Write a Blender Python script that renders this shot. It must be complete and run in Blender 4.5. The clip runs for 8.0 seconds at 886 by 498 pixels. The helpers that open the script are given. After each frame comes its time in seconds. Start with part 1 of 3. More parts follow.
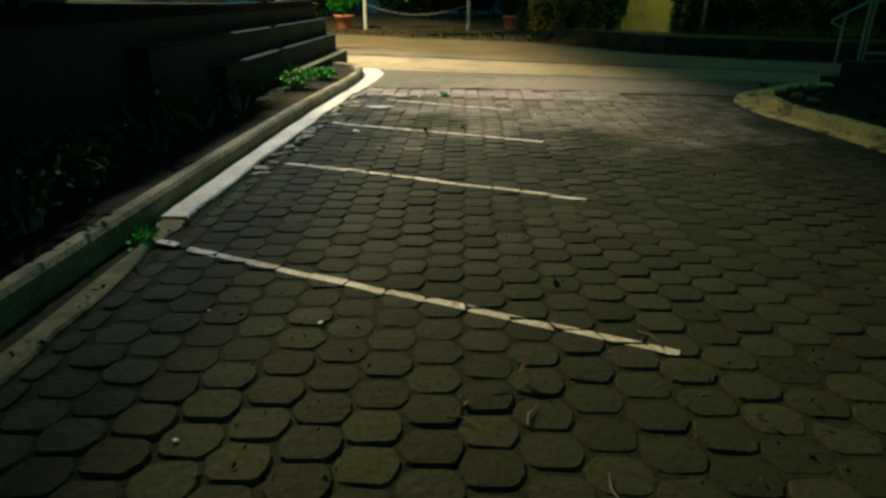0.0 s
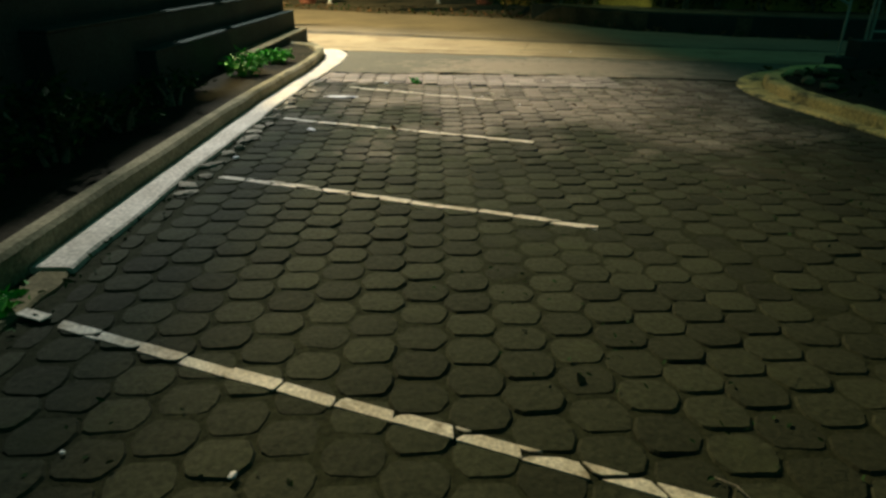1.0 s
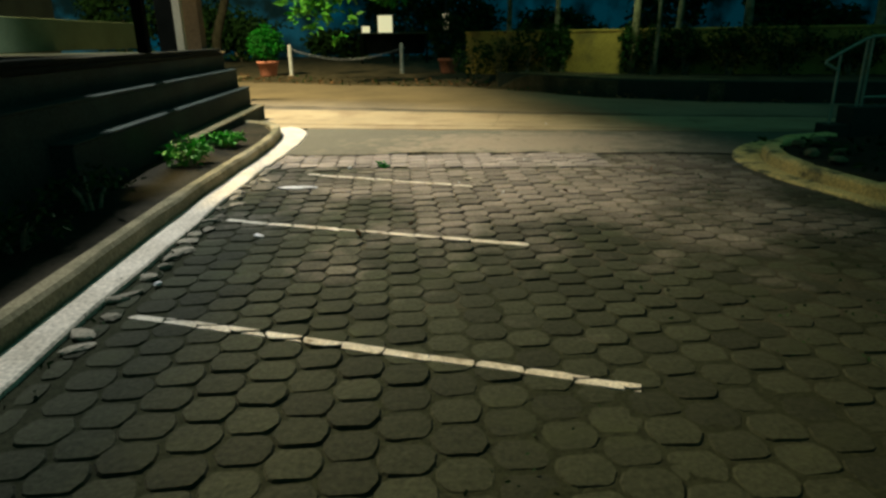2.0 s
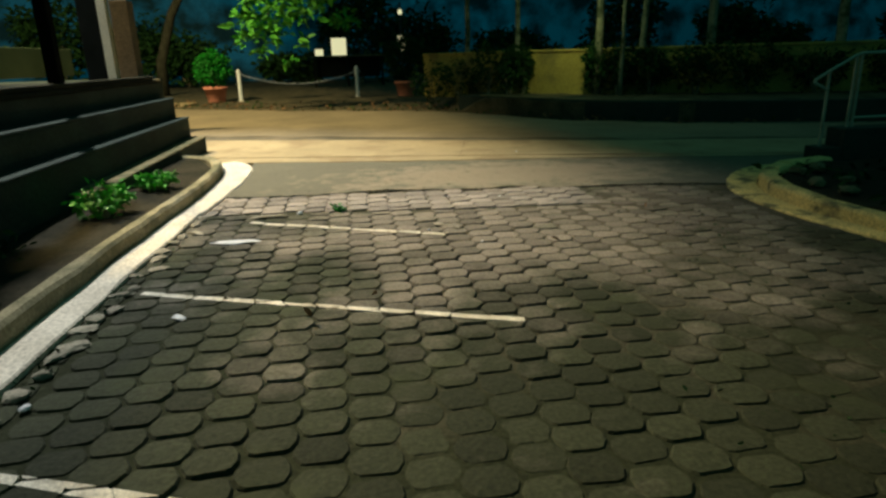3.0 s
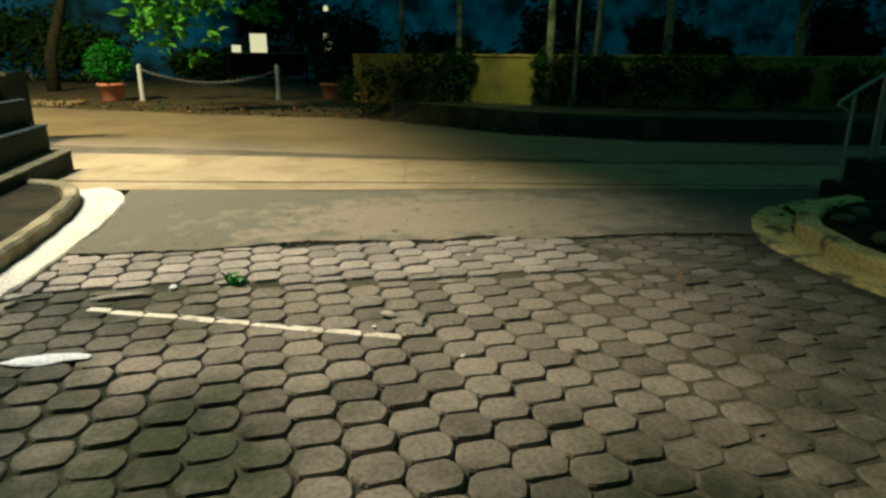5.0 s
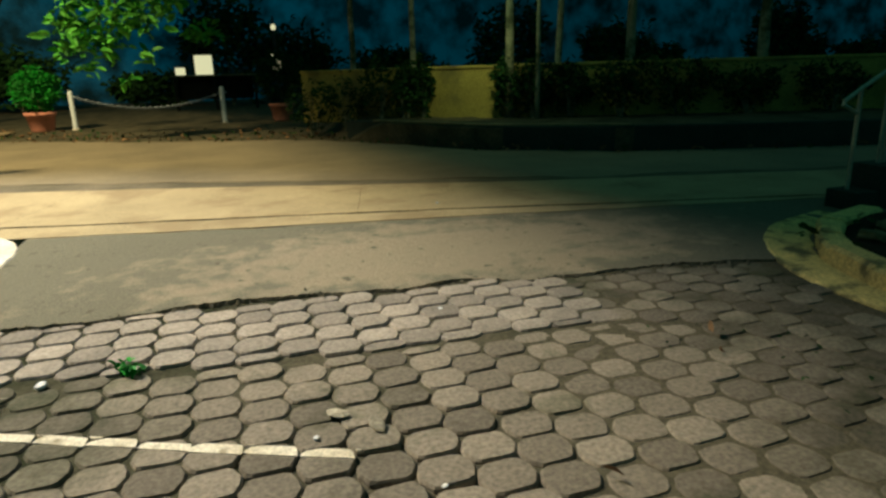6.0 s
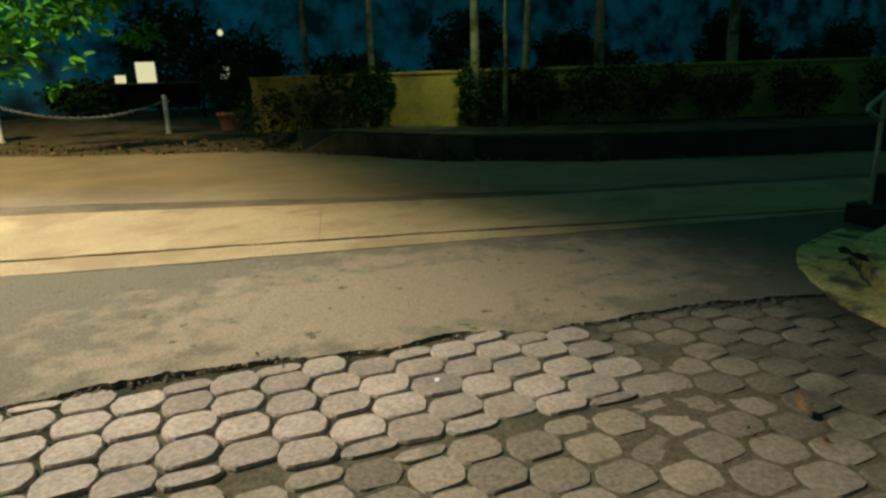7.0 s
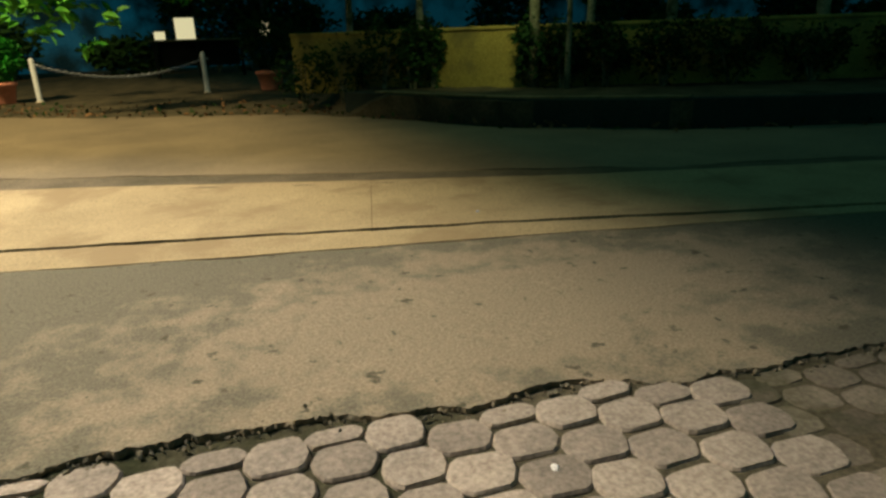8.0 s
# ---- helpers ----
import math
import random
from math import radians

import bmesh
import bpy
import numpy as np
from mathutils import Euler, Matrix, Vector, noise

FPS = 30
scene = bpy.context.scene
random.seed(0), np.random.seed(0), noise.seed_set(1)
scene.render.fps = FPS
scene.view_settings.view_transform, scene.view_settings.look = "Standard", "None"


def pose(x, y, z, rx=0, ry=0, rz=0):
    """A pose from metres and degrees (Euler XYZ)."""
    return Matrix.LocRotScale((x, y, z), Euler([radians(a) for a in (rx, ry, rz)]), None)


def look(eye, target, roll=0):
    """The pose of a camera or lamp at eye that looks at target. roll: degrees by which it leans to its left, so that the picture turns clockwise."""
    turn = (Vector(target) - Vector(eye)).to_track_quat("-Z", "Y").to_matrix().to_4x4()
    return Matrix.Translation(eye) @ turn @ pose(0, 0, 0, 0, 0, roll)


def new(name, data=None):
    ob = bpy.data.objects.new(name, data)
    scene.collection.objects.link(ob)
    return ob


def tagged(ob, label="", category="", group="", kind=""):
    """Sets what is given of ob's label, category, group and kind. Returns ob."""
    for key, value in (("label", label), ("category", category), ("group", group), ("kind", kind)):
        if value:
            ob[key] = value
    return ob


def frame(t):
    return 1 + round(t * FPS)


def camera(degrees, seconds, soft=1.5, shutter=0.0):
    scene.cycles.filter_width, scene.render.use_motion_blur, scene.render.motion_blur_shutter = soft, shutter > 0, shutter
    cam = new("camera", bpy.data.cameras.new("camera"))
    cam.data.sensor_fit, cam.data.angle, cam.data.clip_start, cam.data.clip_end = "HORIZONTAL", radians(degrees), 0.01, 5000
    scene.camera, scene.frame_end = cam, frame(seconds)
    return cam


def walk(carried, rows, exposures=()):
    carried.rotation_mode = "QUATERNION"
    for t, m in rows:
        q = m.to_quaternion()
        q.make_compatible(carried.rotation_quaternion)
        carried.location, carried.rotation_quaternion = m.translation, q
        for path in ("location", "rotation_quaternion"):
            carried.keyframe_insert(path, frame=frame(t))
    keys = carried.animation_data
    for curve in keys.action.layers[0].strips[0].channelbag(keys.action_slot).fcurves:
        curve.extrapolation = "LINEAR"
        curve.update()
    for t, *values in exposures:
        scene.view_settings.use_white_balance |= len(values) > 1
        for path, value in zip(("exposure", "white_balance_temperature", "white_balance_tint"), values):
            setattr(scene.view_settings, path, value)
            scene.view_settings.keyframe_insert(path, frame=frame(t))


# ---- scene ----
cam = camera(70.5, 8.0, 2.7)
PATH = [
    (0, (0.127, 0.079, 1.412), (0.059, 1.932, 0.662), 0.2),
    (0.5, (0.058, 0.592, 1.412), (0.049, 2.426, 0.614), 0.9),
    (1, (0.081, 1.171, 1.397), (0.1, 2.996, 0.579), 0.3),
    (1.5, (0.025, 1.762, 1.43), (0.042, 3.647, 0.761), 0.4),
    (2, (0.035, 2.285, 1.449), (0.153, 4.176, 0.808), -0.8),
    (2.2, (0.034, 2.52, 1.48), (0.155, 4.425, 0.885), 0.06),
    (3.3, (0.06, 3.67, 1.455), (0.339, 5.562, 0.87), -1.7),
    (3.5, (0.083, 3.939, 1.446), (0.367, 5.828, 0.854), -0.7),
    (4, (0.101, 4.39, 1.467), (0.461, 6.254, 0.838), 1.6),
    (4.2, (0.085, 4.54, 1.485), (0.483, 6.388, 0.831), 0.6),
    (5.3, (0.247, 5.691, 1.437), (0.759, 7.542, 0.878), -0.3),
    (5.5, (0.305, 5.855, 1.409), (0.855, 7.693, 0.845), -2.1),
    (6, (0.435, 6.384, 1.403), (1.023, 8.219, 0.868), -1.6),
    (6.5, (0.452, 6.844, 1.411), (1.128, 8.659, 0.912), -0.5),
    (7, (0.556, 7.333, 1.375), (1.276, 9.126, 0.858), -1.8),
    (7.5, (0.579, 7.785, 1.392), (1.164, 9.601, 0.792), 0.2),
    (8, (0.632, 8.294, 1.396), (1.226, 10.095, 0.759), -1.91),
]
EXPOSURES = [(0.0, 0.2, 6100, -3), (2.0, 0.15, 6150, -3), (4.0, 0.18, 6150, -4), (5.5, 0.12, 5950, -4), (7.0, 0.12, 6150, 0), (8.0, 0.0, 6400, 3)]
walk(cam, [(t, look(eye, target, roll)) for t, eye, target, roll in PATH], EXPOSURES)

# ---- night sky and lamps ----
world = bpy.data.worlds.new("night")
scene.world = world
world.use_nodes = True
sky = world.node_tree.nodes["Background"]
sky.inputs["Color"].default_value = (0.12, 0.46, 0.4, 1)
sky.inputs["Strength"].default_value = 0.14


def point_lamp(name, place, watts, colour, radius):
    data = bpy.data.lights.new(name, "POINT")
    data.energy, data.color, data.shadow_soft_size = watts, colour, radius
    ob = new(name, data)
    ob.location = place
    return ob


# unseen street lamp beyond the house, its straight cut-off standing in for tree shade
def spot_lamp(name, place, ahead, watts, colour, degrees, blend, radius):
    data = bpy.data.lights.new(name, "SPOT")
    data.energy, data.color, data.shadow_soft_size = watts, colour, radius
    data.spot_size, data.spot_blend = radians(degrees), blend
    new(name, data).matrix_basis = look(place, ahead)


spot_lamp("street_lamp_light", (-10.7, 17.6, 12.7), (-11.355, 17.55, 11.944), 16000, (1.0, 0.72, 0.35), 178, 0.08, 1.0)
spot_lamp("yard_lamp_light", (-6.0, 15.0, 10.5), (-5.9, 14.7, 9.55), 8000, (0.98, 0.89, 0.85), 78.5, 0.6, 0.3)
# Fill lights added without a known lamp: ochre wall, then trunks and ledge.
spot_lamp("wall_fill_light", (5.2, 17.2, 4.2), (5.6, 20.7, 1.1), 200, (1.0, 0.95, 0.42), 42, 0.8, 0.1)
point_lamp("trunk_fill_light", (5.4, 18.7, 3.9), 32, (0.8, 1.0, 0.5), 0.1)


# ---- materials ----
def material(name, colour, dark=None, scale=3.0, fine=60.0, rough=0.85, bump=0.3, spec=0.3, metal=0.0,
             vary=0.0, stain=None, stain_scale=0.8, stain_low=0.5, stain_high=0.62, bump_scale=None, wear_light=None, rim=(0.38, 0.66)):
    """Two scales of noise between dark and colour, piece-to-piece variation, optional stains, fine relief."""
    m = bpy.data.materials.new(name)
    m.use_nodes = True
    nt = m.node_tree
    bsdf = nt.nodes["Principled BSDF"]
    bsdf.inputs["Roughness"].default_value = rough
    bsdf.inputs["Specular IOR Level"].default_value = spec
    bsdf.inputs["Metallic"].default_value = metal
    co = nt.nodes.new("ShaderNodeNewGeometry")
    dark = dark or tuple(c * 0.6 for c in colour)

    def tex(sc, detail=6.0):
        n = nt.nodes.new("ShaderNodeTexNoise")
        n.inputs["Scale"].default_value = sc
        n.inputs["Detail"].default_value = detail
        n.inputs["Roughness"].default_value = 0.62
        nt.links.new(co.outputs["Position"], n.inputs["Vector"])
        return n.outputs["Fac"]

    def ramp(fac, low, high):
        r = nt.nodes.new("ShaderNodeMapRange")
        r.inputs["From Min"].default_value, r.inputs["From Max"].default_value = low, high
        nt.links.new(fac, r.inputs["Value"])
        return r.outputs["Result"]

    def mix(fac, a, b, mode="MIX"):
        n = nt.nodes.new("ShaderNodeMix")
        n.data_type, n.blend_type = "RGBA", mode
        for key, v in ((0, fac), (6, a), (7, b)):
            if isinstance(v, bpy.types.NodeSocket):
                nt.links.new(v, n.inputs[key])
            else:
                n.inputs[key].default_value = v if key == 0 else (*v, 1)
        return n.outputs[2]

    big = tex(scale)
    if wear_light:
        # an oval patch with a ragged rim: wear, and lamp fall-off on the pavers
        (cx, cy), (rx, ry) = wear_light
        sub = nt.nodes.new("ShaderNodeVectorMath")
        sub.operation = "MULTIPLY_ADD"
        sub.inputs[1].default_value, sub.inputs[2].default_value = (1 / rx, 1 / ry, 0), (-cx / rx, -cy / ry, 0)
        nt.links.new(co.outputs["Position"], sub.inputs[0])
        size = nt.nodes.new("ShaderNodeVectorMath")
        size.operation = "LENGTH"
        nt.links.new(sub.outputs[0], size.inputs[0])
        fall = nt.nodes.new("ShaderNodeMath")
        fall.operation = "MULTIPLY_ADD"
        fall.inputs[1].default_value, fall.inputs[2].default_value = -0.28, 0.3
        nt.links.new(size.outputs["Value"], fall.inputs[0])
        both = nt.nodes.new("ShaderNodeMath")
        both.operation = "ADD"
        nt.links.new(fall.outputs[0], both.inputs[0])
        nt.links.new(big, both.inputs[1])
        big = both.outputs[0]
    col = mix(ramp(big, *rim) if wear_light else ramp(big, 0.32, 0.68), dark, colour)
    grain = tex(fine, 4.0)
    col = mix(0.85, col, mix(ramp(grain, 0.3, 0.7), (0.55, 0.55, 0.55), (1.35, 1.35, 1.35)), "MULTIPLY")
    if stain:
        col = mix(ramp(tex(stain_scale, 8.0), stain_low, stain_high), col, stain)
    if vary:
        info = nt.nodes.new("ShaderNodeObjectInfo")
        add = nt.nodes.new("ShaderNodeMath")
        add.operation = "ADD"
        nt.links.new(info.outputs["Random"], add.inputs[0])
        nt.links.new(co.outputs["Random Per Island"], add.inputs[1])
        frac = nt.nodes.new("ShaderNodeMath")
        frac.operation = "FRACT"
        nt.links.new(add.outputs[0], frac.inputs[0])
        r = nt.nodes.new("ShaderNodeMapRange")
        r.inputs["To Min"].default_value, r.inputs["To Max"].default_value = 1 - vary, 1 + vary * 0.6
        nt.links.new(frac.outputs[0], r.inputs["Value"])
        hsv = nt.nodes.new("ShaderNodeHueSaturation")
        nt.links.new(r.outputs["Result"], hsv.inputs["Value"])
        nt.links.new(col, hsv.inputs["Color"])
        col = hsv.outputs["Color"]
    nt.links.new(col, bsdf.inputs["Base Color"])
    if bump:
        b = nt.nodes.new("ShaderNodeBump")
        b.inputs["Strength"].default_value = bump
        b.inputs["Distance"].default_value = 0.02
        nt.links.new(tex(bump_scale or fine * 0.6, 8.0), b.inputs["Height"])
        nt.links.new(b.outputs["Normal"], bsdf.inputs["Normal"])
    return m


# Darker outside the oval: moss, plus fading lamp light put into the colour.
PAVER_OLD = material("weathered_paver_lamp_fade", (0.21, 0.18, 0.148), (0.036, 0.04, 0.022), 1.1, 45, 0.9, 0.6, 0.2, vary=0.35, stain=(0.045, 0.052, 0.024), stain_scale=1.3, stain_low=0.56, stain_high=0.7, wear_light=((1.5, 9.0), (2.2, 2.0)))
PAVER_NEW = material("newer_concrete_paver", (0.34, 0.292, 0.255), (0.225, 0.197, 0.175), 2.0, 50, 0.85, 0.5, 0.25, vary=0.25)
# The dirt's tone follows the pavers' painted light patch.
JOINT = material("joint_dirt", (0.09, 0.08, 0.056), (0.028, 0.031, 0.017), 1.4, 40, 1.0, 0.8, 0.1, wear_light=((2.4, 8.6), (2.2, 2.2)))
PAINT = material("worn_white_line_paint", (0.8, 0.74, 0.64), (0.5, 0.44, 0.34), 5, 70, 0.75, 0.4, 0.25, stain=(0.2, 0.16, 0.1), stain_scale=9.0, stain_low=0.52, stain_high=0.72)
WHITE_CONCRETE = material("pale_painted_concrete", (0.72, 0.65, 0.56), (0.52, 0.46, 0.38), 2.5, 40, 0.8, 0.4, 0.3, stain=(0.3, 0.26, 0.2), stain_scale=3.0, stain_low=0.64, stain_high=0.85)
KERB = material("dirty_kerb_concrete", (0.28, 0.23, 0.125), (0.12, 0.105, 0.055), 2.0, 40, 0.9, 0.6, 0.2, stain=(0.1, 0.1, 0.05), stain_scale=2.5)
BED_KERB = material("mossy_dark_kerb", (0.36, 0.31, 0.2), (0.12, 0.115, 0.07), 2.0, 40, 0.95, 0.6, 0.1)
KERB_YELLOW = material("faded_yellow_kerb", (0.8, 0.61, 0.23), (0.5, 0.4, 0.16), 2.5, 40, 0.85, 0.6, 0.2, stain=(0.13, 0.12, 0.06), stain_scale=3.0)
ASPHALT_APRON = material("worn_patched_asphalt", (0.245, 0.208, 0.154), (0.14, 0.13, 0.098), 3.2, 75, 0.9, 0.6, 0.2, stain=(0.075, 0.072, 0.05), stain_scale=8.0, stain_low=0.62, stain_high=0.67, bump_scale=45, wear_light=((1.95, 11.1), (1.9, 0.85)), rim=(0.42, 0.58))
ASPHALT_ROAD = material("road_asphalt", (0.28, 0.23, 0.155), (0.18, 0.15, 0.105), 0.5, 60, 0.9, 0.5, 0.2, bump_scale=25)
STAINED = material("stained_gutter_edge", (0.17, 0.14, 0.1), (0.09, 0.08, 0.055), 1.5, 50, 0.95, 0.5, 0.2)
GUTTER = material("gutter_concrete", (0.4, 0.32, 0.19), (0.29, 0.23, 0.135), 0.8, 60, 0.85, 0.35, 0.25, stain=(0.25, 0.19, 0.11), stain_scale=1.2)
SOIL = material("dark_soil", (0.04, 0.034, 0.022), (0.015, 0.015, 0.009), 2.0, 30, 1.0, 1.0, 0.1)
LITTER = material("leaf_litter_ground", (0.13, 0.11, 0.07), (0.045, 0.045, 0.03), 1.6, 22, 1.0, 1.0, 0.1)
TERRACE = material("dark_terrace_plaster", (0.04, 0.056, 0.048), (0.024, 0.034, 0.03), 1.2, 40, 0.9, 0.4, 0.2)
PARAPET = material("grey_green_plaster", (0.14, 0.19, 0.115), (0.09, 0.13, 0.075), 0.8, 35, 0.85, 0.3, 0.2)
BEIGE = material("beige_plaster", (0.17, 0.125, 0.09), (0.12, 0.09, 0.065), 1.2, 35, 0.85, 0.3, 0.2)
POST_TRIM = material("dull_cream_trim", (0.36, 0.33, 0.24), (0.27, 0.25, 0.18), 2.0, 40, 0.7, 0.15, 0.3)
CREAM = material("cream_painted_trim", (0.8, 0.76, 0.62), (0.66, 0.62, 0.5), 2.0, 40, 0.6, 0.15, 0.4)
OCHRE = material("ochre_painted_wall", (0.44, 0.36, 0.09), (0.33, 0.27, 0.07), 0.7, 30, 0.85, 0.3, 0.2, stain=(0.2, 0.17, 0.06), stain_scale=1.0)
LEAF = material("green_leaf", (0.02, 0.27, 0.012), (0.008, 0.12, 0.006), 3.0, 25, 0.6, 0.1, 0.3, vary=0.4)
LAMP_BOX = material("lit_lantern_box", (0.36, 0.31, 0.17), (0.26, 0.22, 0.12), 3.0, 40, 0.6, 0.0, 0.3)
for key, value in (("Emission Color", (1.0, 0.86, 0.5, 1)), ("Emission Strength", 0.7)):
    LAMP_BOX.node_tree.nodes["Principled BSDF"].inputs[key].default_value = value
# Leaf green in two copies, lamp light and shade put into the colours.
LEAF_LIT = material("lamplit_leaf", (0.14, 0.46, 0.04), (0.05, 0.27, 0.025), 3.0, 25, 0.6, 0.1, 0.3, vary=0.5)
LEAF_DARK = material("dark_shaded_leaf", (0.03, 0.08, 0.02), (0.01, 0.035, 0.008), 3.0, 25, 0.75, 0.1, 0.12, vary=0.4)
LEAF_DRY = material("dry_leaf", (0.24, 0.14, 0.07), (0.12, 0.07, 0.035), 8.0, 60, 0.8, 0.2, 0.2, vary=0.4)
# Shade put into this bark, for the broad tree's unlit trunk.
SHADED_BARK = material("shaded_bark", (0.05, 0.05, 0.035), (0.02, 0.022, 0.015), 3.0, 30, 0.95, 0.9, 0.1)
BARK = material("pale_bark", (0.34, 0.33, 0.22), (0.13, 0.14, 0.09), 3.0, 30, 0.95, 0.9, 0.1, stain=(0.07, 0.08, 0.045), stain_scale=2.5)
TERRACOTTA = material("terracotta", (0.78, 0.33, 0.25), (0.64, 0.26, 0.18), 3.0, 40, 0.8, 0.3, 0.2)
POST_WHITE = material("white_painted_post", (0.72, 0.78, 0.84), (0.58, 0.62, 0.66), 4.0, 50, 0.5, 0.15, 0.4)
CHAIN = material("dull_steel_chain", (0.3, 0.34, 0.4), (0.2, 0.23, 0.27), 9.0, 60, 0.5, 0.1, 0.5, metal=0.6)
RAIL = material("galvanised_rail", (0.45, 0.48, 0.38), (0.3, 0.33, 0.26), 5.0, 60, 0.5, 0.1, 0.5, metal=0.3)
PAPER = material("crumpled_paper", (0.75, 0.75, 0.78), (0.6, 0.6, 0.62), 10, 60, 0.8, 0.3, 0.2)
STONE = material("pale_broken_stone", (0.38, 0.34, 0.28), (0.22, 0.2, 0.15), 4, 50, 0.9, 0.6, 0.2, vary=0.3)
# Porch shade put into a near-black colour for pillars and beam.
SHADE_BLACK = material("shade_black_plaster", (0.006, 0.007, 0.006), (0.003, 0.004, 0.003), 2.0, 40, 0.95, 0.2, 0.03)
BACKDROP = material("foliage_haze_backdrop", (0.03, 0.05, 0.03), (0.012, 0.025, 0.015), 0.5, 6, 0.95, 0.0, 0.0)
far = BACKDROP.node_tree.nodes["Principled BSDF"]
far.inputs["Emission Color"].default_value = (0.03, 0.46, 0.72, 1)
# lens haze put into the dark trees' emission, stronger beyond the house
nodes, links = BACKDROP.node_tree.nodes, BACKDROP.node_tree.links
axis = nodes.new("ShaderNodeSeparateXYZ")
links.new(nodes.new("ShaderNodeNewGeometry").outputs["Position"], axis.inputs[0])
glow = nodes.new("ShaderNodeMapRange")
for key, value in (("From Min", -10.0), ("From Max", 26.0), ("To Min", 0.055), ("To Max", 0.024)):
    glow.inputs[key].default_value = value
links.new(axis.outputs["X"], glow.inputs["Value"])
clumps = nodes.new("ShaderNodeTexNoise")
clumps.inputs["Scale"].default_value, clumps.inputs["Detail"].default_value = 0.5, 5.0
haze_mottle = nodes.new("ShaderNodeMapRange")
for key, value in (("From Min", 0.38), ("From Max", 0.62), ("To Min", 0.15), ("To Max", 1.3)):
    haze_mottle.inputs[key].default_value = value
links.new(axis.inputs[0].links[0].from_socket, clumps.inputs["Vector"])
links.new(clumps.outputs["Fac"], haze_mottle.inputs["Value"])
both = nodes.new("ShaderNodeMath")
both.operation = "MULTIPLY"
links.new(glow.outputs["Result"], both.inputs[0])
links.new(haze_mottle.outputs["Result"], both.inputs[1])
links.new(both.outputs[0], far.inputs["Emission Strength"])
# Shade put into the colour: keeps terrace floor and counter from looking lit.
NEAR_BLACK = material("near_black_surface", (0.022, 0.024, 0.02), (0.012, 0.014, 0.011), 2.0, 40, 0.95, 0.2, 0.05)
DARK_STEEL = material("dark_painted_steel", (0.03, 0.035, 0.04), (0.015, 0.018, 0.02), 4, 60, 0.4, 0.1, 0.5)


# ---- building helpers ----
def link_mesh(name, bm, mat, smooth=False):
    me = bpy.data.meshes.new(name)
    bm.normal_update()
    bm.to_mesh(me)
    bm.free()
    me.materials.append(mat)
    if smooth:
        me.polygons.foreach_set("use_smooth", [True] * len(me.polygons))
    return me


def part(name, bm, mat, parent, label="", smooth=False):
    ob = new(name, link_mesh(name, bm, mat, smooth))
    ob.parent = parent
    return tagged(ob, label)


def thing(name, place, label, category, group="", turn=0.0):
    ob = new(name)
    ob.matrix_basis = pose(*place, 0, 0, turn)
    return tagged(ob, label, category, group)


def structure(name, bm, mat, label="", smooth=False):
    return tagged(new(name, link_mesh(name, bm, mat, smooth)), label, "", "", "structure")


def box(bm, x0, x1, y0, y1, z0, z1, bevel=0.0):
    r = bmesh.ops.create_cube(bm, size=1)
    bmesh.ops.transform(bm, matrix=Matrix.Translation(((x0 + x1) / 2, (y0 + y1) / 2, (z0 + z1) / 2)) @ Matrix.Diagonal((x1 - x0, y1 - y0, z1 - z0, 1)), verts=r["verts"])
    if bevel:
        edges = {e for v in r["verts"] for e in v.link_edges}
        bmesh.ops.bevel(bm, geom=list(edges), offset=bevel, segments=2, affect="EDGES", profile=0.5)
    return bm


def tube(bm, points, radii, sides=8):
    """A tapered tube along points."""
    rings = []
    for i, p in enumerate(points):
        p = Vector(p)
        d = (Vector(points[min(i + 1, len(points) - 1)]) - Vector(points[max(i - 1, 0)])).normalized()
        u = d.cross(Vector((0, 1, 0)) if abs(d.y) < 0.8 else Vector((1, 0, 0))).normalized()
        v = d.cross(u)
        rings.append([bm.verts.new(p + (u * math.cos(k * math.tau / sides) + v * math.sin(k * math.tau / sides)) * radii[i]) for k in range(sides)])
    for r0, r1 in zip(rings, rings[1:]):
        for k in range(sides):
            bm.faces.new((r0[k], r0[(k + 1) % sides], r1[(k + 1) % sides], r1[k]))
    bm.faces.new(rings[0][::-1])
    bm.faces.new(rings[-1])
    bmesh.ops.recalc_face_normals(bm, faces=bm.faces)
    return bm


def lathe(bm, profile, sides=20, wobble=0.0):
    rings = [[bm.verts.new((r * math.cos(k * math.tau / sides), r * math.sin(k * math.tau / sides), z)) for k in range(sides)] for r, z in profile]
    for r0, r1 in zip(rings, rings[1:]):
        for k in range(sides):
            bm.faces.new((r0[k], r0[(k + 1) % sides], r1[(k + 1) % sides], r1[k]))
    bm.faces.new(rings[0][::-1])
    bm.faces.new(rings[-1])
    return bm


def leaf(bm, p, size, rng, droop=0.3, wide=0.45):
    """One folded leaf of six points."""
    e = Euler((rng.uniform(-1.2, 1.2), rng.uniform(-1.2, 1.2), rng.uniform(0, math.tau)))
    pts = [(0, 0, 0), (-wide * 0.5, 0.35, 0.06), (-wide * 0.4, 0.7, 0.03), (0, 1, -droop * 0.4), (wide * 0.4, 0.7, 0.03), (wide * 0.5, 0.35, 0.06), (0, 0.5, -0.05)]
    v = [bm.verts.new(Vector(p) + e.to_matrix() @ (Vector(q) * size)) for q in pts]
    for a, b in ((0, 1), (1, 2), (2, 3), (3, 4), (4, 5), (5, 0)):
        bm.faces.new((v[a], v[b], v[6]))


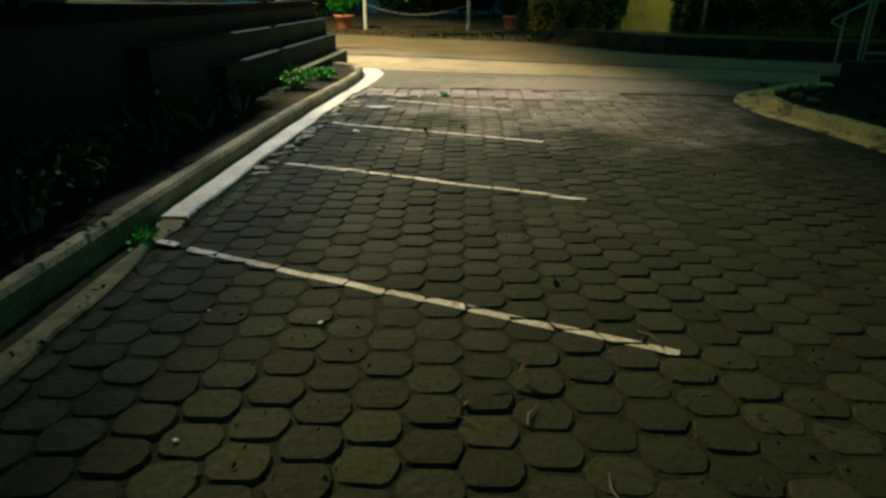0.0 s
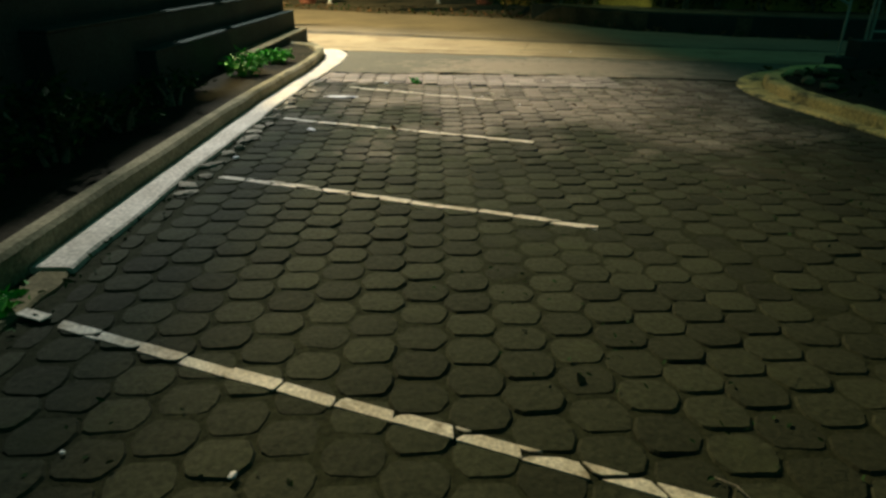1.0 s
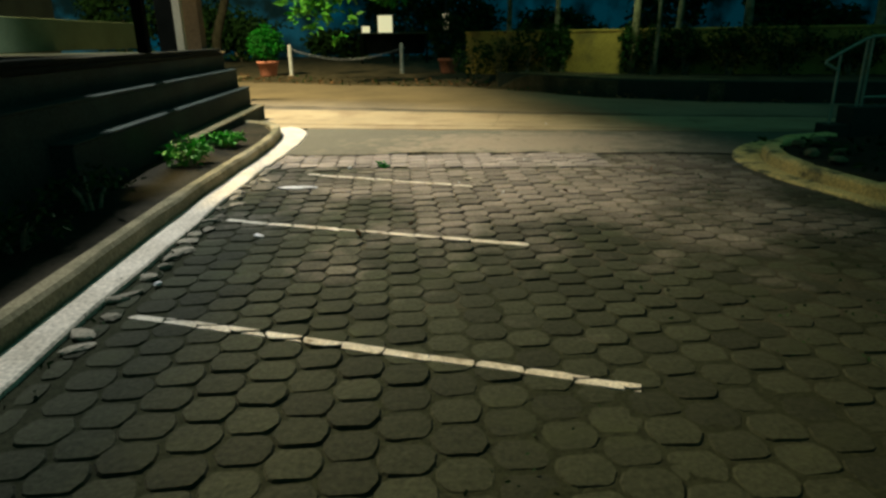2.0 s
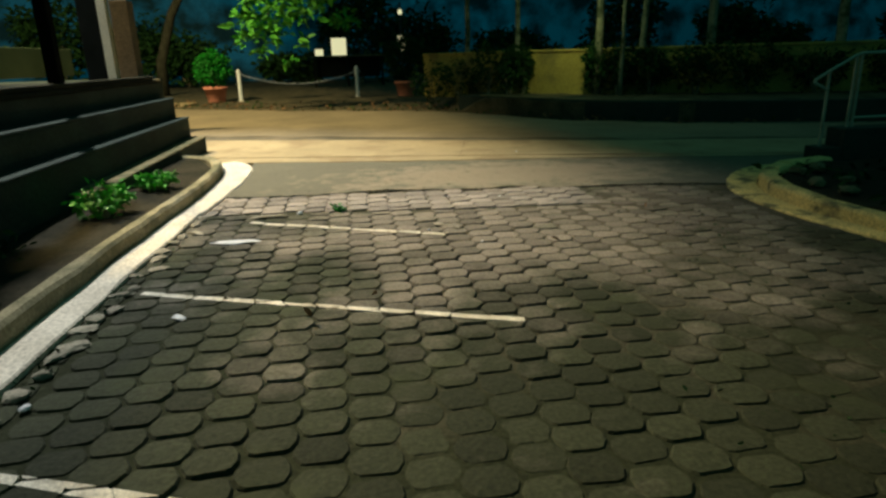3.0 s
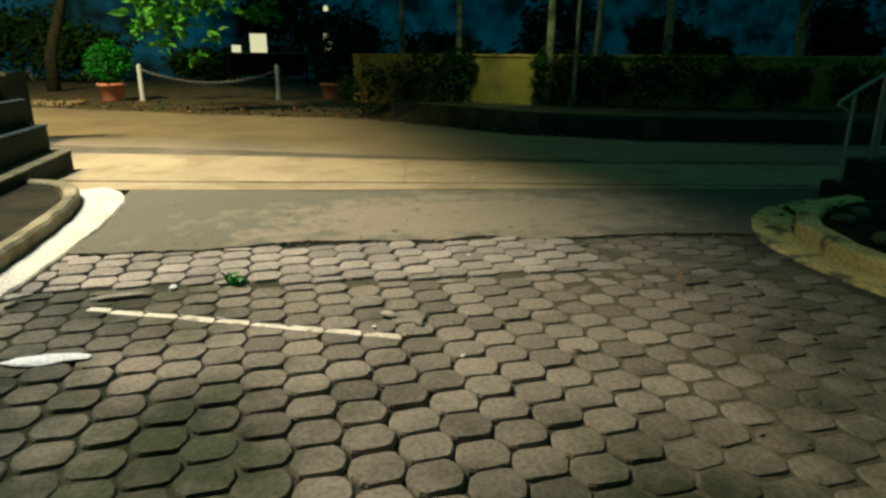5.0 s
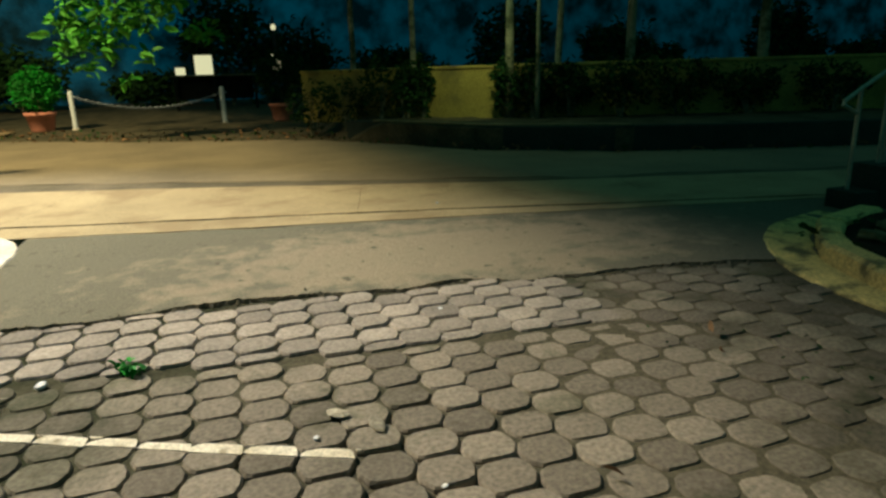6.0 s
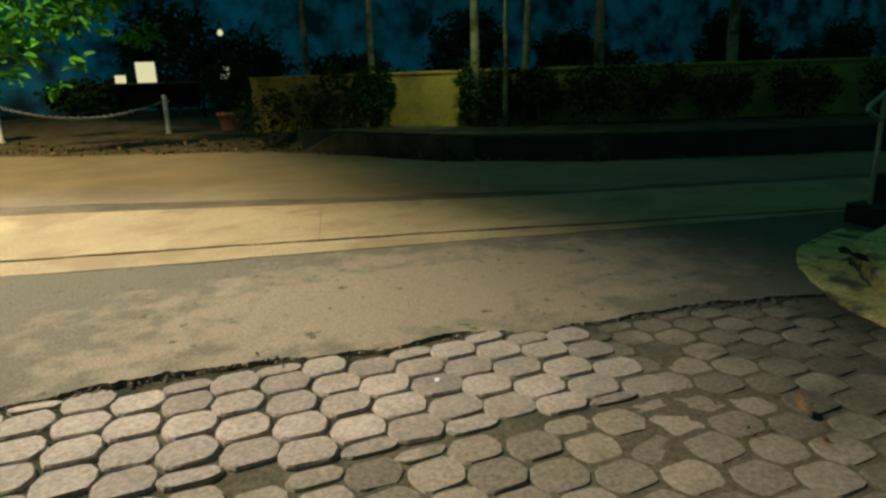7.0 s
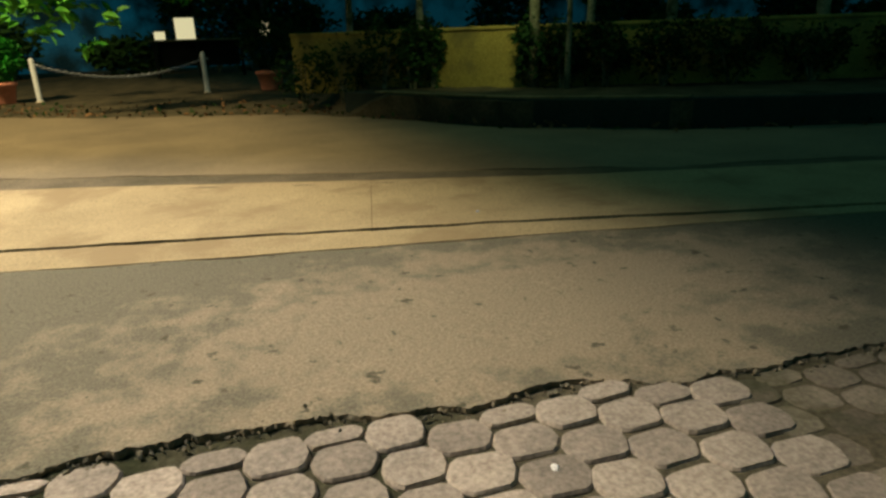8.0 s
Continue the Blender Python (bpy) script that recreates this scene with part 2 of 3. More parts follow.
def leaf_cloud(bm, centre, size, count, leaf_size, rng, hollow=0.5, lump=0.25):
    c = Vector(centre)
    for _ in range(count):
        d = Vector((rng.gauss(0, 1), rng.gauss(0, 1), rng.gauss(0, 1))).normalized()
        r = hollow + (1 - hollow) * rng.random() ** 0.5
        r *= 1 + lump * noise.noise(d * 2.2 + c)
        leaf(bm, c + Vector((d.x * size[0], d.y * size[1], d.z * size[2])) * r, leaf_size * rng.uniform(0.6, 1.3), rng)


def along(line, x):
    """The y (or x) of a polyline at x."""
    for (x0, y0), (x1, y1) in zip(line, line[1:]):
        if x <= x1:
            return y0 + (y1 - y0) * (x - x0) / (x1 - x0)
    (x0, y0), (x1, y1) = line[-2:]
    return y0 + (y1 - y0) * (x - x0) / (x1 - x0)


def sheet(front, back, x0, x1, step, top, depth=0.12, rows=8, rough=0.006, jag_front=0.0, jag_back=0.0, roll=None, shear=0.0, lift=None):
    """A slab between two lines y = front(x) and y = back(x), with an uneven top and skirts."""
    bm = bmesh.new()
    n = int((x1 - x0) / step)
    grid = []
    for i in range(n + 1):
        x = x0 + (x1 - x0) * i / n
        f = front(x) + jag_front * (noise.noise((x * 5, 1.7, 0)) + 0.6 * noise.noise((x * 17, 4.1, 0)) + 0.35 * noise.noise((x * 43, 9.3, 0)))
        b = back(x) + jag_back * (noise.noise((x * 3, 8.7, 0)) + 0.6 * noise.noise((x * 13, 2.1, 0)))
        col = []
        for j in range(rows + 1):
            u = j / rows
            y = f + (b - f) * u
            z = top + rough * noise.noise((x * 1.7, y * 1.7, 0)) + (roll(u) if roll else 0) + (lift(x, y) if lift else 0)
            col.append(bm.verts.new((x + shear * (y - f), y, z)))
        lo = (bm.verts.new((x, f, top - depth)), bm.verts.new((x + shear * (b - f), b, top - depth)))
        grid.append((lo[0], *col, lo[1]))
    for a, b in zip(grid, grid[1:]):
        for j in range(len(a) - 1):
            bm.faces.new((a[j], b[j], b[j + 1], a[j + 1]))
    return bm


def ribbon(inner, outer, z0, z1, bevel=0.02, wob=0.008, n=6):
    """A kerb-like body between two polylines of equal length, from z0 to z1, with softened upper edges."""
    bm = bmesh.new()

    def dense(line):
        out = []
        for k in range(len(line) - 1):
            p0, p1, p2, p3 = (Vector(line[max(0, min(len(line) - 1, k + d))]) for d in (-1, 0, 1, 2))
            for i in range(n):
                t = i / n
                out.append(0.5 * ((2 * p1) + (p2 - p0) * t + (2 * p0 - 5 * p1 + 4 * p2 - p3) * t * t + (3 * p1 - p0 - 3 * p2 + p3) * t ** 3))
        out.append(Vector(line[-1]))
        return out
    rings = []
    for a, b in zip(dense(inner), dense(outer)):
        d = (b - a).normalized()
        w = wob * noise.noise((a.x * 4, a.y * 4, 3)) + 0.6 * wob * noise.noise((a.x * 13, a.y * 13, 5))
        a, b = a + d * w, b - d * w
        ring = [(a, z0), (a, z1 - bevel), (a + d * bevel, z1 + w * 0.4), (b - d * bevel, z1 + w * 0.4), (b, z1 - bevel), (b, z0)]
        rings.append([bm.verts.new((p.x, p.y, z)) for p, z in ring])
    for r0, r1 in zip(rings, rings[1:]):
        for k in range(5):
            bm.faces.new((r0[k], r0[k + 1], r1[k + 1], r1[k]))
    bm.faces.new(rings[0])
    bm.faces.new(rings[-1][::-1])
    bmesh.ops.recalc_face_normals(bm, faces=bm.faces)
    return bm


# ---- ground and road ----
bm = bmesh.new()
bmesh.ops.create_grid(bm, x_segments=60, y_segments=60, size=600)
for v in bm.verts:
    v.co.z = -0.09
structure("ground", bm, SOIL, "bare dark soil ground under the night sky")

PAVE_EDGE = [(-3, 10.7), (-1.3, 10.54), (-0.5, 10.46), (0.1, 10.51), (0.5, 10.5), (0.8, 10.47), (1.2, 10.37), (1.5, 10.3), (1.7, 10.35), (1.97, 10.3), (2.27, 10.18), (2.9, 10.14), (3.4, 10.07), (4.2, 9.9), (6, 9.6)]
APRON_FAR = [(-14, 15.6), (-1.5, 13.05), (0, 12.73), (2.36, 12.28), (4.2, 11.9), (30, 6.5)]
CRACK = [(-14, 16.9), (-1.17, 13.5), (0.6, 13.1), (2.46, 12.66), (4.25, 12.16), (5.64, 11.8), (30, 5.6)]
BAND_BACK = [(-14, 20.0), (-3.18, 16.3), (-0.9, 15.55), (1.5, 14.68), (3.6, 13.94), (30, 5.6 + 1.3)]
STAIN_BACK = [(-14, 21.8), (-3.6, 17.4), (1.54, 15.3), (5, 13.9), (30, 5.6 + 2.0)]
ROAD_FAR = [(-30, 41.0), (-6.2, 26.3), (-1.6, 23.4), (1.2, 22.1), (2.4, 21.2), (3.2, 20.2), (4.7, 17.7), (7.0, 16.0), (12.0, 14.3), (30, 9.5)]

structure("asphalt_apron", sheet(lambda x: along(PAVE_EDGE, x), lambda x: along(APRON_FAR, x), -1.54, 7.0, 0.02, 0.014, rows=34, rough=0.014, jag_front=0.045), ASPHALT_APRON,
          "worn grey asphalt apron with dark patches and a crumbling edge")
structure("gutter_lip", sheet(lambda x: along(APRON_FAR, x) + 0.003, lambda x: along(CRACK, x) - 0.045, -9, 16, 0.04, 0.02, rows=4, jag_back=0.02), GUTTER,
          "narrow concrete lip along the road gutter")
structure("gutter_crack", sheet(lambda x: along(CRACK, x) - 0.08, lambda x: along(CRACK, x) + 0.08, -9, 16, 0.2, -0.012, depth=0.05, rows=2), SOIL, "dirt-filled crack along the gutter")
cuts = [-9.0, -5.6, -2.1, 1.58, 4.9, 8.2, 11.6, 16.0]
for a, b in zip(cuts, cuts[1:]):
    structure("gutter_slab", sheet(lambda x: along(CRACK, x) + 0.045, lambda x: along(BAND_BACK, x), a + 0.002, b - 0.002, 0.05, 0.015, rows=8, jag_front=0.02, jag_back=0.02,
                                   roll=lambda u: -0.03 * math.sin(math.pi * u), shear=0.22), GUTTER, "pale concrete gutter slab beside the road")
structure("gutter_edge", sheet(lambda x: along(BAND_BACK, x) + 0.004, lambda x: along(STAIN_BACK, x), -14, 24, 0.15, 0.006, rows=4, jag_back=0.09), STAINED, "dark damp stain along the road's edge")
structure("road", sheet(lambda x: along(STAIN_BACK, x) + 0.002, lambda x: along(ROAD_FAR, x), -14, 24, 0.12, 0.012, rows=12, rough=0.02, jag_back=0.12), ASPHALT_ROAD, "lamp-lit worn asphalt road")
def verge_lift(x, y):
    """The verge lies higher behind the retaining ledge."""
    return 0.43 * max(0, min(1, (x - 2.9) / 0.5))


structure("far_verge", sheet(lambda x: along(ROAD_FAR, x) + 0.003 + 0.12 * max(0, min(1, (x - 2.9) / 0.5)), lambda x: 60, -30, 30, 0.25, -0.004, rows=60, rough=0.05, lift=verge_lift), LITTER, "dark verge strewn with fallen leaves")

# the paved parking bay's bed
def bed_roll(x, y):
    return 0.008 * noise.noise((x * 0.9, y * 0.9, 4.0)) + 0.009 * noise.noise((x * 7, y * 7, 1.0))


X0, X1, Y0 = -1.95, 4.45, -3.0
bm = bmesh.new()
nx, ny = 130, 280
grid = [[bm.verts.new((X0 + (X1 - X0) * i / nx, Y0 + (11.0 - Y0) * j / ny, 0)) for j in range(ny + 1)] for i in range(nx + 1)]
for col in grid:
    for v in col:
        x, y = v.co.x, v.co.y
        filled = max(0, min(1, (x - 1.2) / 0.9)) + 0.55 * max(0, min(1, (7.0 - y) / 1.0))
        hollow = math.exp(-((x - 0.9) / 0.8) ** 2 - ((y - 7.7) / 1.0) ** 2)
        v.co.z = -0.012 + 0.007 * min(1, filled) + bed_roll(x, y) * (1 - 0.6 * min(1, filled)) - 0.016 * hollow
for a, b in zip(grid, grid[1:]):
    for j in range(ny):
        bm.faces.new((a[j], b[j], b[j + 1], a[j + 1]))
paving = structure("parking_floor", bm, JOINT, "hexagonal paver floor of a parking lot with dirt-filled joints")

# ---- kerbs ----
ystr = [4.0, 6.0, 8.0, 9.3, 10.4, 11.3, 12.1, 12.8, 13.25]
strip_in = [(-1.74, 4.0), (-1.72, 6.0), (-1.66, 8.0), (-1.6, 9.3), (-1.51, 10.4), (-1.44, 11.3), (-1.45, 12.1), (-1.55, 12.8), (-1.85, 13.25)]
strip_out = [(-1.95, 4.0), (-1.935, 6.0), (-1.9, 8.0), (-1.84, 9.3), (-1.775, 10.4), (-1.765, 11.3), (-1.81, 12.1), (-1.98, 12.75), (-2.2, 13.05)]
structure("pale_gutter_strip", ribbon(strip_in, strip_out, -0.08, 0.03, 0.012, 0.02), WHITE_CONCRETE, "pale painted concrete strip at the kerb's foot")
kerb_front = [(-1.955, -3.0), (-1.955, 0.0), (-1.955, 4.0), (-1.94, 6.0), (-1.905, 8.0), (-1.845, 9.3), (-1.78, 10.4), (-1.77, 11.3), (-1.815, 12.1), (-1.985, 12.75), (-2.28, 13.12), (-2.89, 13.35)]
kerb_back = [(-2.09, -3.0), (-2.09, 0.0), (-2.09, 4.0), (-2.075, 6.0), (-2.04, 8.0), (-1.98, 9.3), (-1.915, 10.4), (-1.905, 11.3), (-1.945, 12.03), (-2.09, 12.62), (-2.33, 12.98), (-2.89, 13.2)]
structure("bed_kerb", ribbon(kerb_front, kerb_back, -0.08, 0.155, 0.025, 0.02), BED_KERB, "worn concrete kerb of the planting bed")
structure("old_edging", ribbon([(-1.66, -3.0), (-1.66, 0.5), (-1.66, 2.0), (-1.72, 3.3), (-1.76, 4.0)], [(-1.84, -3.0), (-1.84, 0.5), (-1.82, 2.0), (-1.83, 3.3), (-1.9, 4.0)], -0.08, 0.015, 0.012, 0.04), KERB, "broken brown edging of the paving")
bm = sheet(lambda x: -3.0, lambda x: along([(-3.4, 13.2), (-2.3, 13.0), (-2.0, 12.3)], x), -3.4, -2.03, 0.1, 0.12, depth=0.2, rows=90, rough=0.04)
structure("bed_soil_end", sheet(lambda x: 9.0, lambda x: 12.3, -2.026, -1.89, 0.03, 0.12, depth=0.2, rows=20, rough=0.04), SOIL, "dark soil at the bed's rounded end")
structure("bed_soil", bm, SOIL, "dark soil of the planting bed")

island_strip_out = [(4.5, -3.0), (4.4, 3.0), (4.2, 6.5), (4.06, 7.6), (3.93, 8.5), (3.97, 9.3), (4.17, 9.87), (4.5, 10.35), (5.0, 10.75), (5.8, 11.0)]
island_kerb_out = [(4.66, -3.0), (4.56, 3.0), (4.36, 6.5), (4.25, 7.6), (4.16, 8.5), (4.24, 9.2), (4.42, 9.68), (4.72, 10.06), (5.12, 10.4), (5.85, 10.62)]
island_kerb_in = [(4.84, -3.0), (4.74, 3.0), (4.54, 6.5), (4.43, 7.6), (4.35, 8.5), (4.42, 9.1), (4.58, 9.55), (4.85, 9.9), (5.2, 10.2), (5.9, 10.42)]
structure("island_gutter_strip", ribbon(island_strip_out, island_kerb_out, -0.08, 0.02, 0.012, 0.02), KERB_YELLOW, "faded yellow concrete strip round the island")
for i in range(len(island_kerb_out) - 1):
    structure("island_kerb_block", ribbon(island_kerb_out[i:i + 2], island_kerb_in[i:i + 2], -0.08, 0.13 + 0.008 * (i % 3), 0.025, 0.02), KERB_YELLOW, "faded yellow concrete kerb block")
bm = sheet(lambda x: along([(4.4, 7.0), (4.6, 3.0), (4.9, -3.0), (9, -3.0)], x), lambda x: along([(4.4, 9.1), (4.85, 9.9), (5.2, 10.2), (5.9, 10.42), (9.5, 10.9)], x), 4.42, 9.5, 0.1, 0.09, rows=60, rough=0.06)
structure("island_soil", bm, SOIL, "dark bare soil of the kerbed island")

# ---- raised terrace of the house ----
def solid(name, mat, label, boxes, bevel=0.012):
    bm = bmesh.new()
    for b in boxes:
        box(bm, *b, bevel)
    return structure(name, bm, mat, label)


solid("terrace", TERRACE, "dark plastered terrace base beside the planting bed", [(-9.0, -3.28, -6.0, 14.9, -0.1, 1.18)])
# Lamp-lit edge at the corner, put in as a strip of pale colour.
solid("terrace_end_tile", KERB, "pale strip for the lit terrace edge at the corner", [(-4.4, -3.238, 14.7, 14.934, 1.2, 1.246)])
# Added lip that keeps the lamp-lit floor behind it out of view.
solid("terrace_lip", NEAR_BLACK, "dark added lip hiding the lit terrace floor", [(-3.42, -3.244, -6.0, 14.6, 1.243, 1.3)])
solid("terrace_coping", NEAR_BLACK, "thin concrete edge of the terrace floor", [(-9.0, -3.24, -6.0, 14.93, 1.184, 1.24)])
# Lowest tread coloured as lit, the upper two coloured as shaded.
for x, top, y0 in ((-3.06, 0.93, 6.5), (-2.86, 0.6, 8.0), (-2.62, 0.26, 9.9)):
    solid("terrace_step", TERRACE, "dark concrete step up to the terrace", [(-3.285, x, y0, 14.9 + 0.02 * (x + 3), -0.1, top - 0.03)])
    solid("step_tread", KERB if top < 0.3 else TERRACE, "worn concrete tread edge in its lit or shaded colour", [(-3.285, x + 0.015, y0, 14.91 + 0.02 * (x + 3), top - 0.028, top)])
solid("parapet_wall", PARAPET, "grey-green plastered parapet of the porch", [(-8.4, -8.2, -6.0, 24.0, 1.244, 1.98)])
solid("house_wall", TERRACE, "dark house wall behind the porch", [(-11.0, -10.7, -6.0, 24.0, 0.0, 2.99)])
# Unseen roof slab, its edge set so that it shades the bed.
solid("house_roof", TERRACE, "unseen flat roof slab that shades the bed", [(-11.2, -3.3, -6.0, 10.3, 3.0, 3.15)])
# Unseen block added to keep street lamp light off the near pavers.
solid("house_upper_wall", TERRACE, "unseen dark block that holds back street lamp light", [(-11.0, -4.7, -6.0, 8.25, 3.154, 4.6)])
# Unseen slab added to shade the terrace floor.
solid("porch_roof", TERRACE, "unseen dark flat slab that shades the terrace floor", [(-11.2, -5.2, 10.304, 14.0, 3.0, 3.15)])
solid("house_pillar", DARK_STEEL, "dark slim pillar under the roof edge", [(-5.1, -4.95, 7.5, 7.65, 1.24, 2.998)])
solid("porch_pillar", SHADE_BLACK, "dark square porch pillar", [(-5.02, -4.67, 16.6, 16.85, 1.2, 2.8)])
solid("porch_pillar", SHADE_BLACK, "dark slim pillar on the terrace edge", [(-3.41, -3.27, 11.2, 11.34, 1.302, 2.87)])
# Unseen beam added to join the slab to the pillar.
solid("porch_beam", SHADE_BLACK, "unseen dark slim beam added between the roof and the pillar", [(-3.41, -3.27, 10.304, 11.34, 2.873, 2.998)])

# ---- things across the road ----
def bollard(place, lean):
    t = thing("chain_post", place, "white painted post holding a sagging chain beside the road", "post", "posts of the chain barrier")
    bm = bmesh.new()
    lathe(bm, [(0.085, 0), (0.08, 0.02), (0.075, 1.17), (0.055, 1.22), (0.0, 1.24)], 12)
    part("shaft", bm, POST_WHITE, t, smooth=True)
    bm = bmesh.new()
    lathe(bm, [(0.12, -0.02), (0.12, 0.025), (0.085, 0.04)], 12)
    part("foot", bm, WHITE_CONCRETE, t, "round concrete foot")
    bm = bmesh.new()
    box(bm, 0.07, 0.16, -0.02, 0.02, 1.0, 1.06, 0.008)
    part("chain_hook", bm, CHAIN, t)
    return t


PL, PR = Vector((-4.48, 29.8, 0.0)), Vector((0.13, 30.0, 0.0))
bollard(PL, 0)
bollard(PR, 0)
chain = thing("barrier_chain", (PL.x, PL.y, 0.0), "dull steel chain hanging in a sag between posts", "chain")
bm = bmesh.new()
span = PR - PL
count = 48
for k in range(count):
    u = (k + 0.5) / count
    p = Vector((0.1, 0, 0)) + span * u * 0.97 + Vector((0, 0, 1.02 - 0.42 * 4 * u * (1 - u)))
    slope = -0.42 * 4 * (1 - 2 * u) / span.length
    q = Euler((math.pi / 2 * (k % 2), -math.atan(slope), 0))
    ring = []
    for a in range(10):
        c = a * math.tau / 10
        ring.append(p + q.to_matrix() @ Vector((0.075 * math.cos(c), 0.035 * math.sin(c), 0)))
    tube(bm, ring + [ring[0]], [0.011] * 11, 5)
part("links", bm, CHAIN, chain)


def potted_shrub(place, radius, height, mat, label, seed, pot_mat=TERRACOTTA):
    rng = random.Random(seed)
    t = thing("potted_shrub", place, label, "potted plant", "potted shrubs by the road")
    bm = bmesh.new()
    lathe(bm, [(0.3, 0), (0.33, 0.03), (0.42, 0.5), (0.46, 0.5), (0.46, 0.6), (0.41, 0.6), (0.38, 0.53)], 24)
    part("pot", bm, pot_mat, t, "round terracotta pot", True)
    bm = bmesh.new()
    tube(bm, [(0, 0, 0.5), (0.02, 0, 0.8), (0, 0.02, 1.1)], [0.05, 0.04, 0.03])
    part("stem", bm, BARK, t)
    bm = bmesh.new()
    leaf_cloud(bm, (0, 0, 0.62 + height * 0.5), (radius, radius, height * 0.5), 1500, 0.16, rng, 0.55, 0.3)
    leaf_cloud(bm, (0, 0, 0.62 + height * 0.95), (radius * 0.35, radius * 0.35, height * 0.18), 90, 0.15, rng, 0.2)
    part("foliage", bm, mat, t)
    return t


potted_shrub((-5.42, 29.8, 0.0), 0.68, 1.3, LEAF, "clipped green shrub in a terracotta pot", 3)
potted_shrub((2.1, 29.8, 0.0), 0.85, 1.7, LEAF_DARK, "dark shrub in a terracotta pot in shade", 4)

# service counter with lit boxes, deep in the garden behind the chain
t = thing("garden_counter", (-0.9, 42.0, 0.0), "dark counter under the trees behind the chain", "counter")
part("counter_top", box(bmesh.new(), -1.5, 2.8, -0.35, 0.35, 1.66, 1.74, 0.015), KERB, t, "worn pale counter top")
for x in (-1.3, 0.6, 2.6):
    part("leg", box(bmesh.new(), x - 0.07, x + 0.07, -0.25, 0.25, -0.05, 1.655, 0.015), NEAR_BLACK, t)
part("back_panel", box(bmesh.new(), -1.2, 2.5, 0.27, 0.31, 0.5, 1.655, 0.01), NEAR_BLACK, t)
for x, w, h in ((-0.75, 0.85, 0.95), (-1.9, 0.45, 0.36)):
    t = thing("lantern_box", (x, 42.0, 1.742), "small lit cream lantern box on the dark counter", "lantern", "lantern boxes on the counter")
    part("shade", box(bmesh.new(), -w / 2, w / 2, -0.2, 0.2, 0, h, 0.03), LAMP_BOX, t, "glowing cream shade")
    part("lid", box(bmesh.new(), -w / 2 - 0.03, w / 2 + 0.03, -0.23, 0.23, h + 0.002, h + 0.04, 0.008), POST_TRIM, t)
t = thing("garden_column", (2.9, 42.3, 0.0), "slim dark garden column with a pale plate", "column")
part("shaft", tube(bmesh.new(), [(0, 0, -0.05), (0, 0, 4.6)], [0.07, 0.06]), DARK_STEEL, t)
# Plate and knob borrow the lantern's emission to show as pale bits.
part("plate", box(bmesh.new(), -0.2, 0.2, -0.12, -0.08, 1.85, 2.75, 0.01), LAMP_BOX, t, "pale glowing plate")
part("knob", lathe(bmesh.new(), [(0.0, 3.9), (0.1, 3.94), (0.14, 4.06), (0.08, 4.2), (0.0, 4.26)], 10), LAMP_BOX, t, "pale round glowing knob")

structure("footpath", sheet(lambda x: 27.6 - 0.3 * (x + 6), lambda x: 29.6 - 0.3 * (x + 6), -14, -6.15, 0.3, 0.035, rows=6, rough=0.01, jag_front=0.05, jag_back=0.05), GUTTER, "pale concrete footpath beyond the road")

# ochre garden wall on the raised verge, and the retaining ledge in front
WALL = [(2.2, 23.5), (4.65, 21.4), (6.46, 19.9), (8.6, 18.9), (12.0, 17.6), (20.0, 15.4), (45.0, 10.0)]
structure("garden_wall", ribbon(WALL, [(x + 0.13, y + 0.17) for x, y in WALL], 0.3, 1.54, 0.01, 0.004), OCHRE, "ochre painted garden wall behind shrubs")
structure("garden_wall_cap", ribbon([(x - 0.03, y - 0.03) for x, y in WALL], [(x + 0.16, y + 0.2) for x, y in WALL], 1.542, 1.6, 0.012, 0.004), OCHRE, "thin cap of the ochre wall")
LEDGE = [(2.9, 21.1), (3.36, 20.4), (4.85, 17.85), (7.1, 16.1), (12.0, 14.4), (30.0, 9.6)]
# The ledge's shaded face and lit top are put into two colours.
structure("retaining_ledge", ribbon(LEDGE, [(x + 0.16, y + 0.12) for x, y in LEDGE], -0.08, 0.45, 0.02, 0.008), TERRACE, "low dark retaining ledge along the road")
structure("ledge_cap", ribbon(LEDGE[1:4], [(x + 0.2, y + 0.14) for x, y in LEDGE[1:4]], 0.452, 0.475, 0.006, 0.006), KERB, "pale strip for the lit top of the retaining ledge")


structure("backdrop", box(bmesh.new(), -80, 110, 59, 59.5, -0.2, 22), BACKDROP, "dark distant foliage with painted blue haze behind the garden")


def shrub(place, size, count, leaf_size, mat, label, seed, name="shrub"):
    rng = random.Random(seed)
    t = thing(name, place, label, "shrub")
    for k in range(6):
        bm = bmesh.new()
        a = rng.uniform(0, math.tau)
        tube(bm, [(0.05 * math.cos(a), 0.05 * math.sin(a), -0.06), (size[0] * 0.3 * math.cos(a), size[1] * 0.3 * math.sin(a), size[2] * 0.6), (size[0] * 0.6 * math.cos(a), size[1] * 0.6 * math.sin(a), size[2] * 1.3)],
             [0.02 + 0.01 * size[2], 0.015, 0.006], 5)
        part("stem", bm, BARK, t)
    bm = bmesh.new()
    leaf_cloud(bm, (0, 0, size[2]), size, count, leaf_size, rng, 0.25, 0.5)
    for k in range(7):
        a = rng.uniform(0, math.tau)
        leaf_cloud(bm, (size[0] * 0.8 * math.cos(a), size[1] * 0.8 * math.sin(a), size[2] * rng.uniform(0.7, 1.7)), tuple(c * 0.4 for c in size), count // 9, leaf_size, rng, 0.1, 0.4)
    part("foliage", bm, mat, t)
    return t


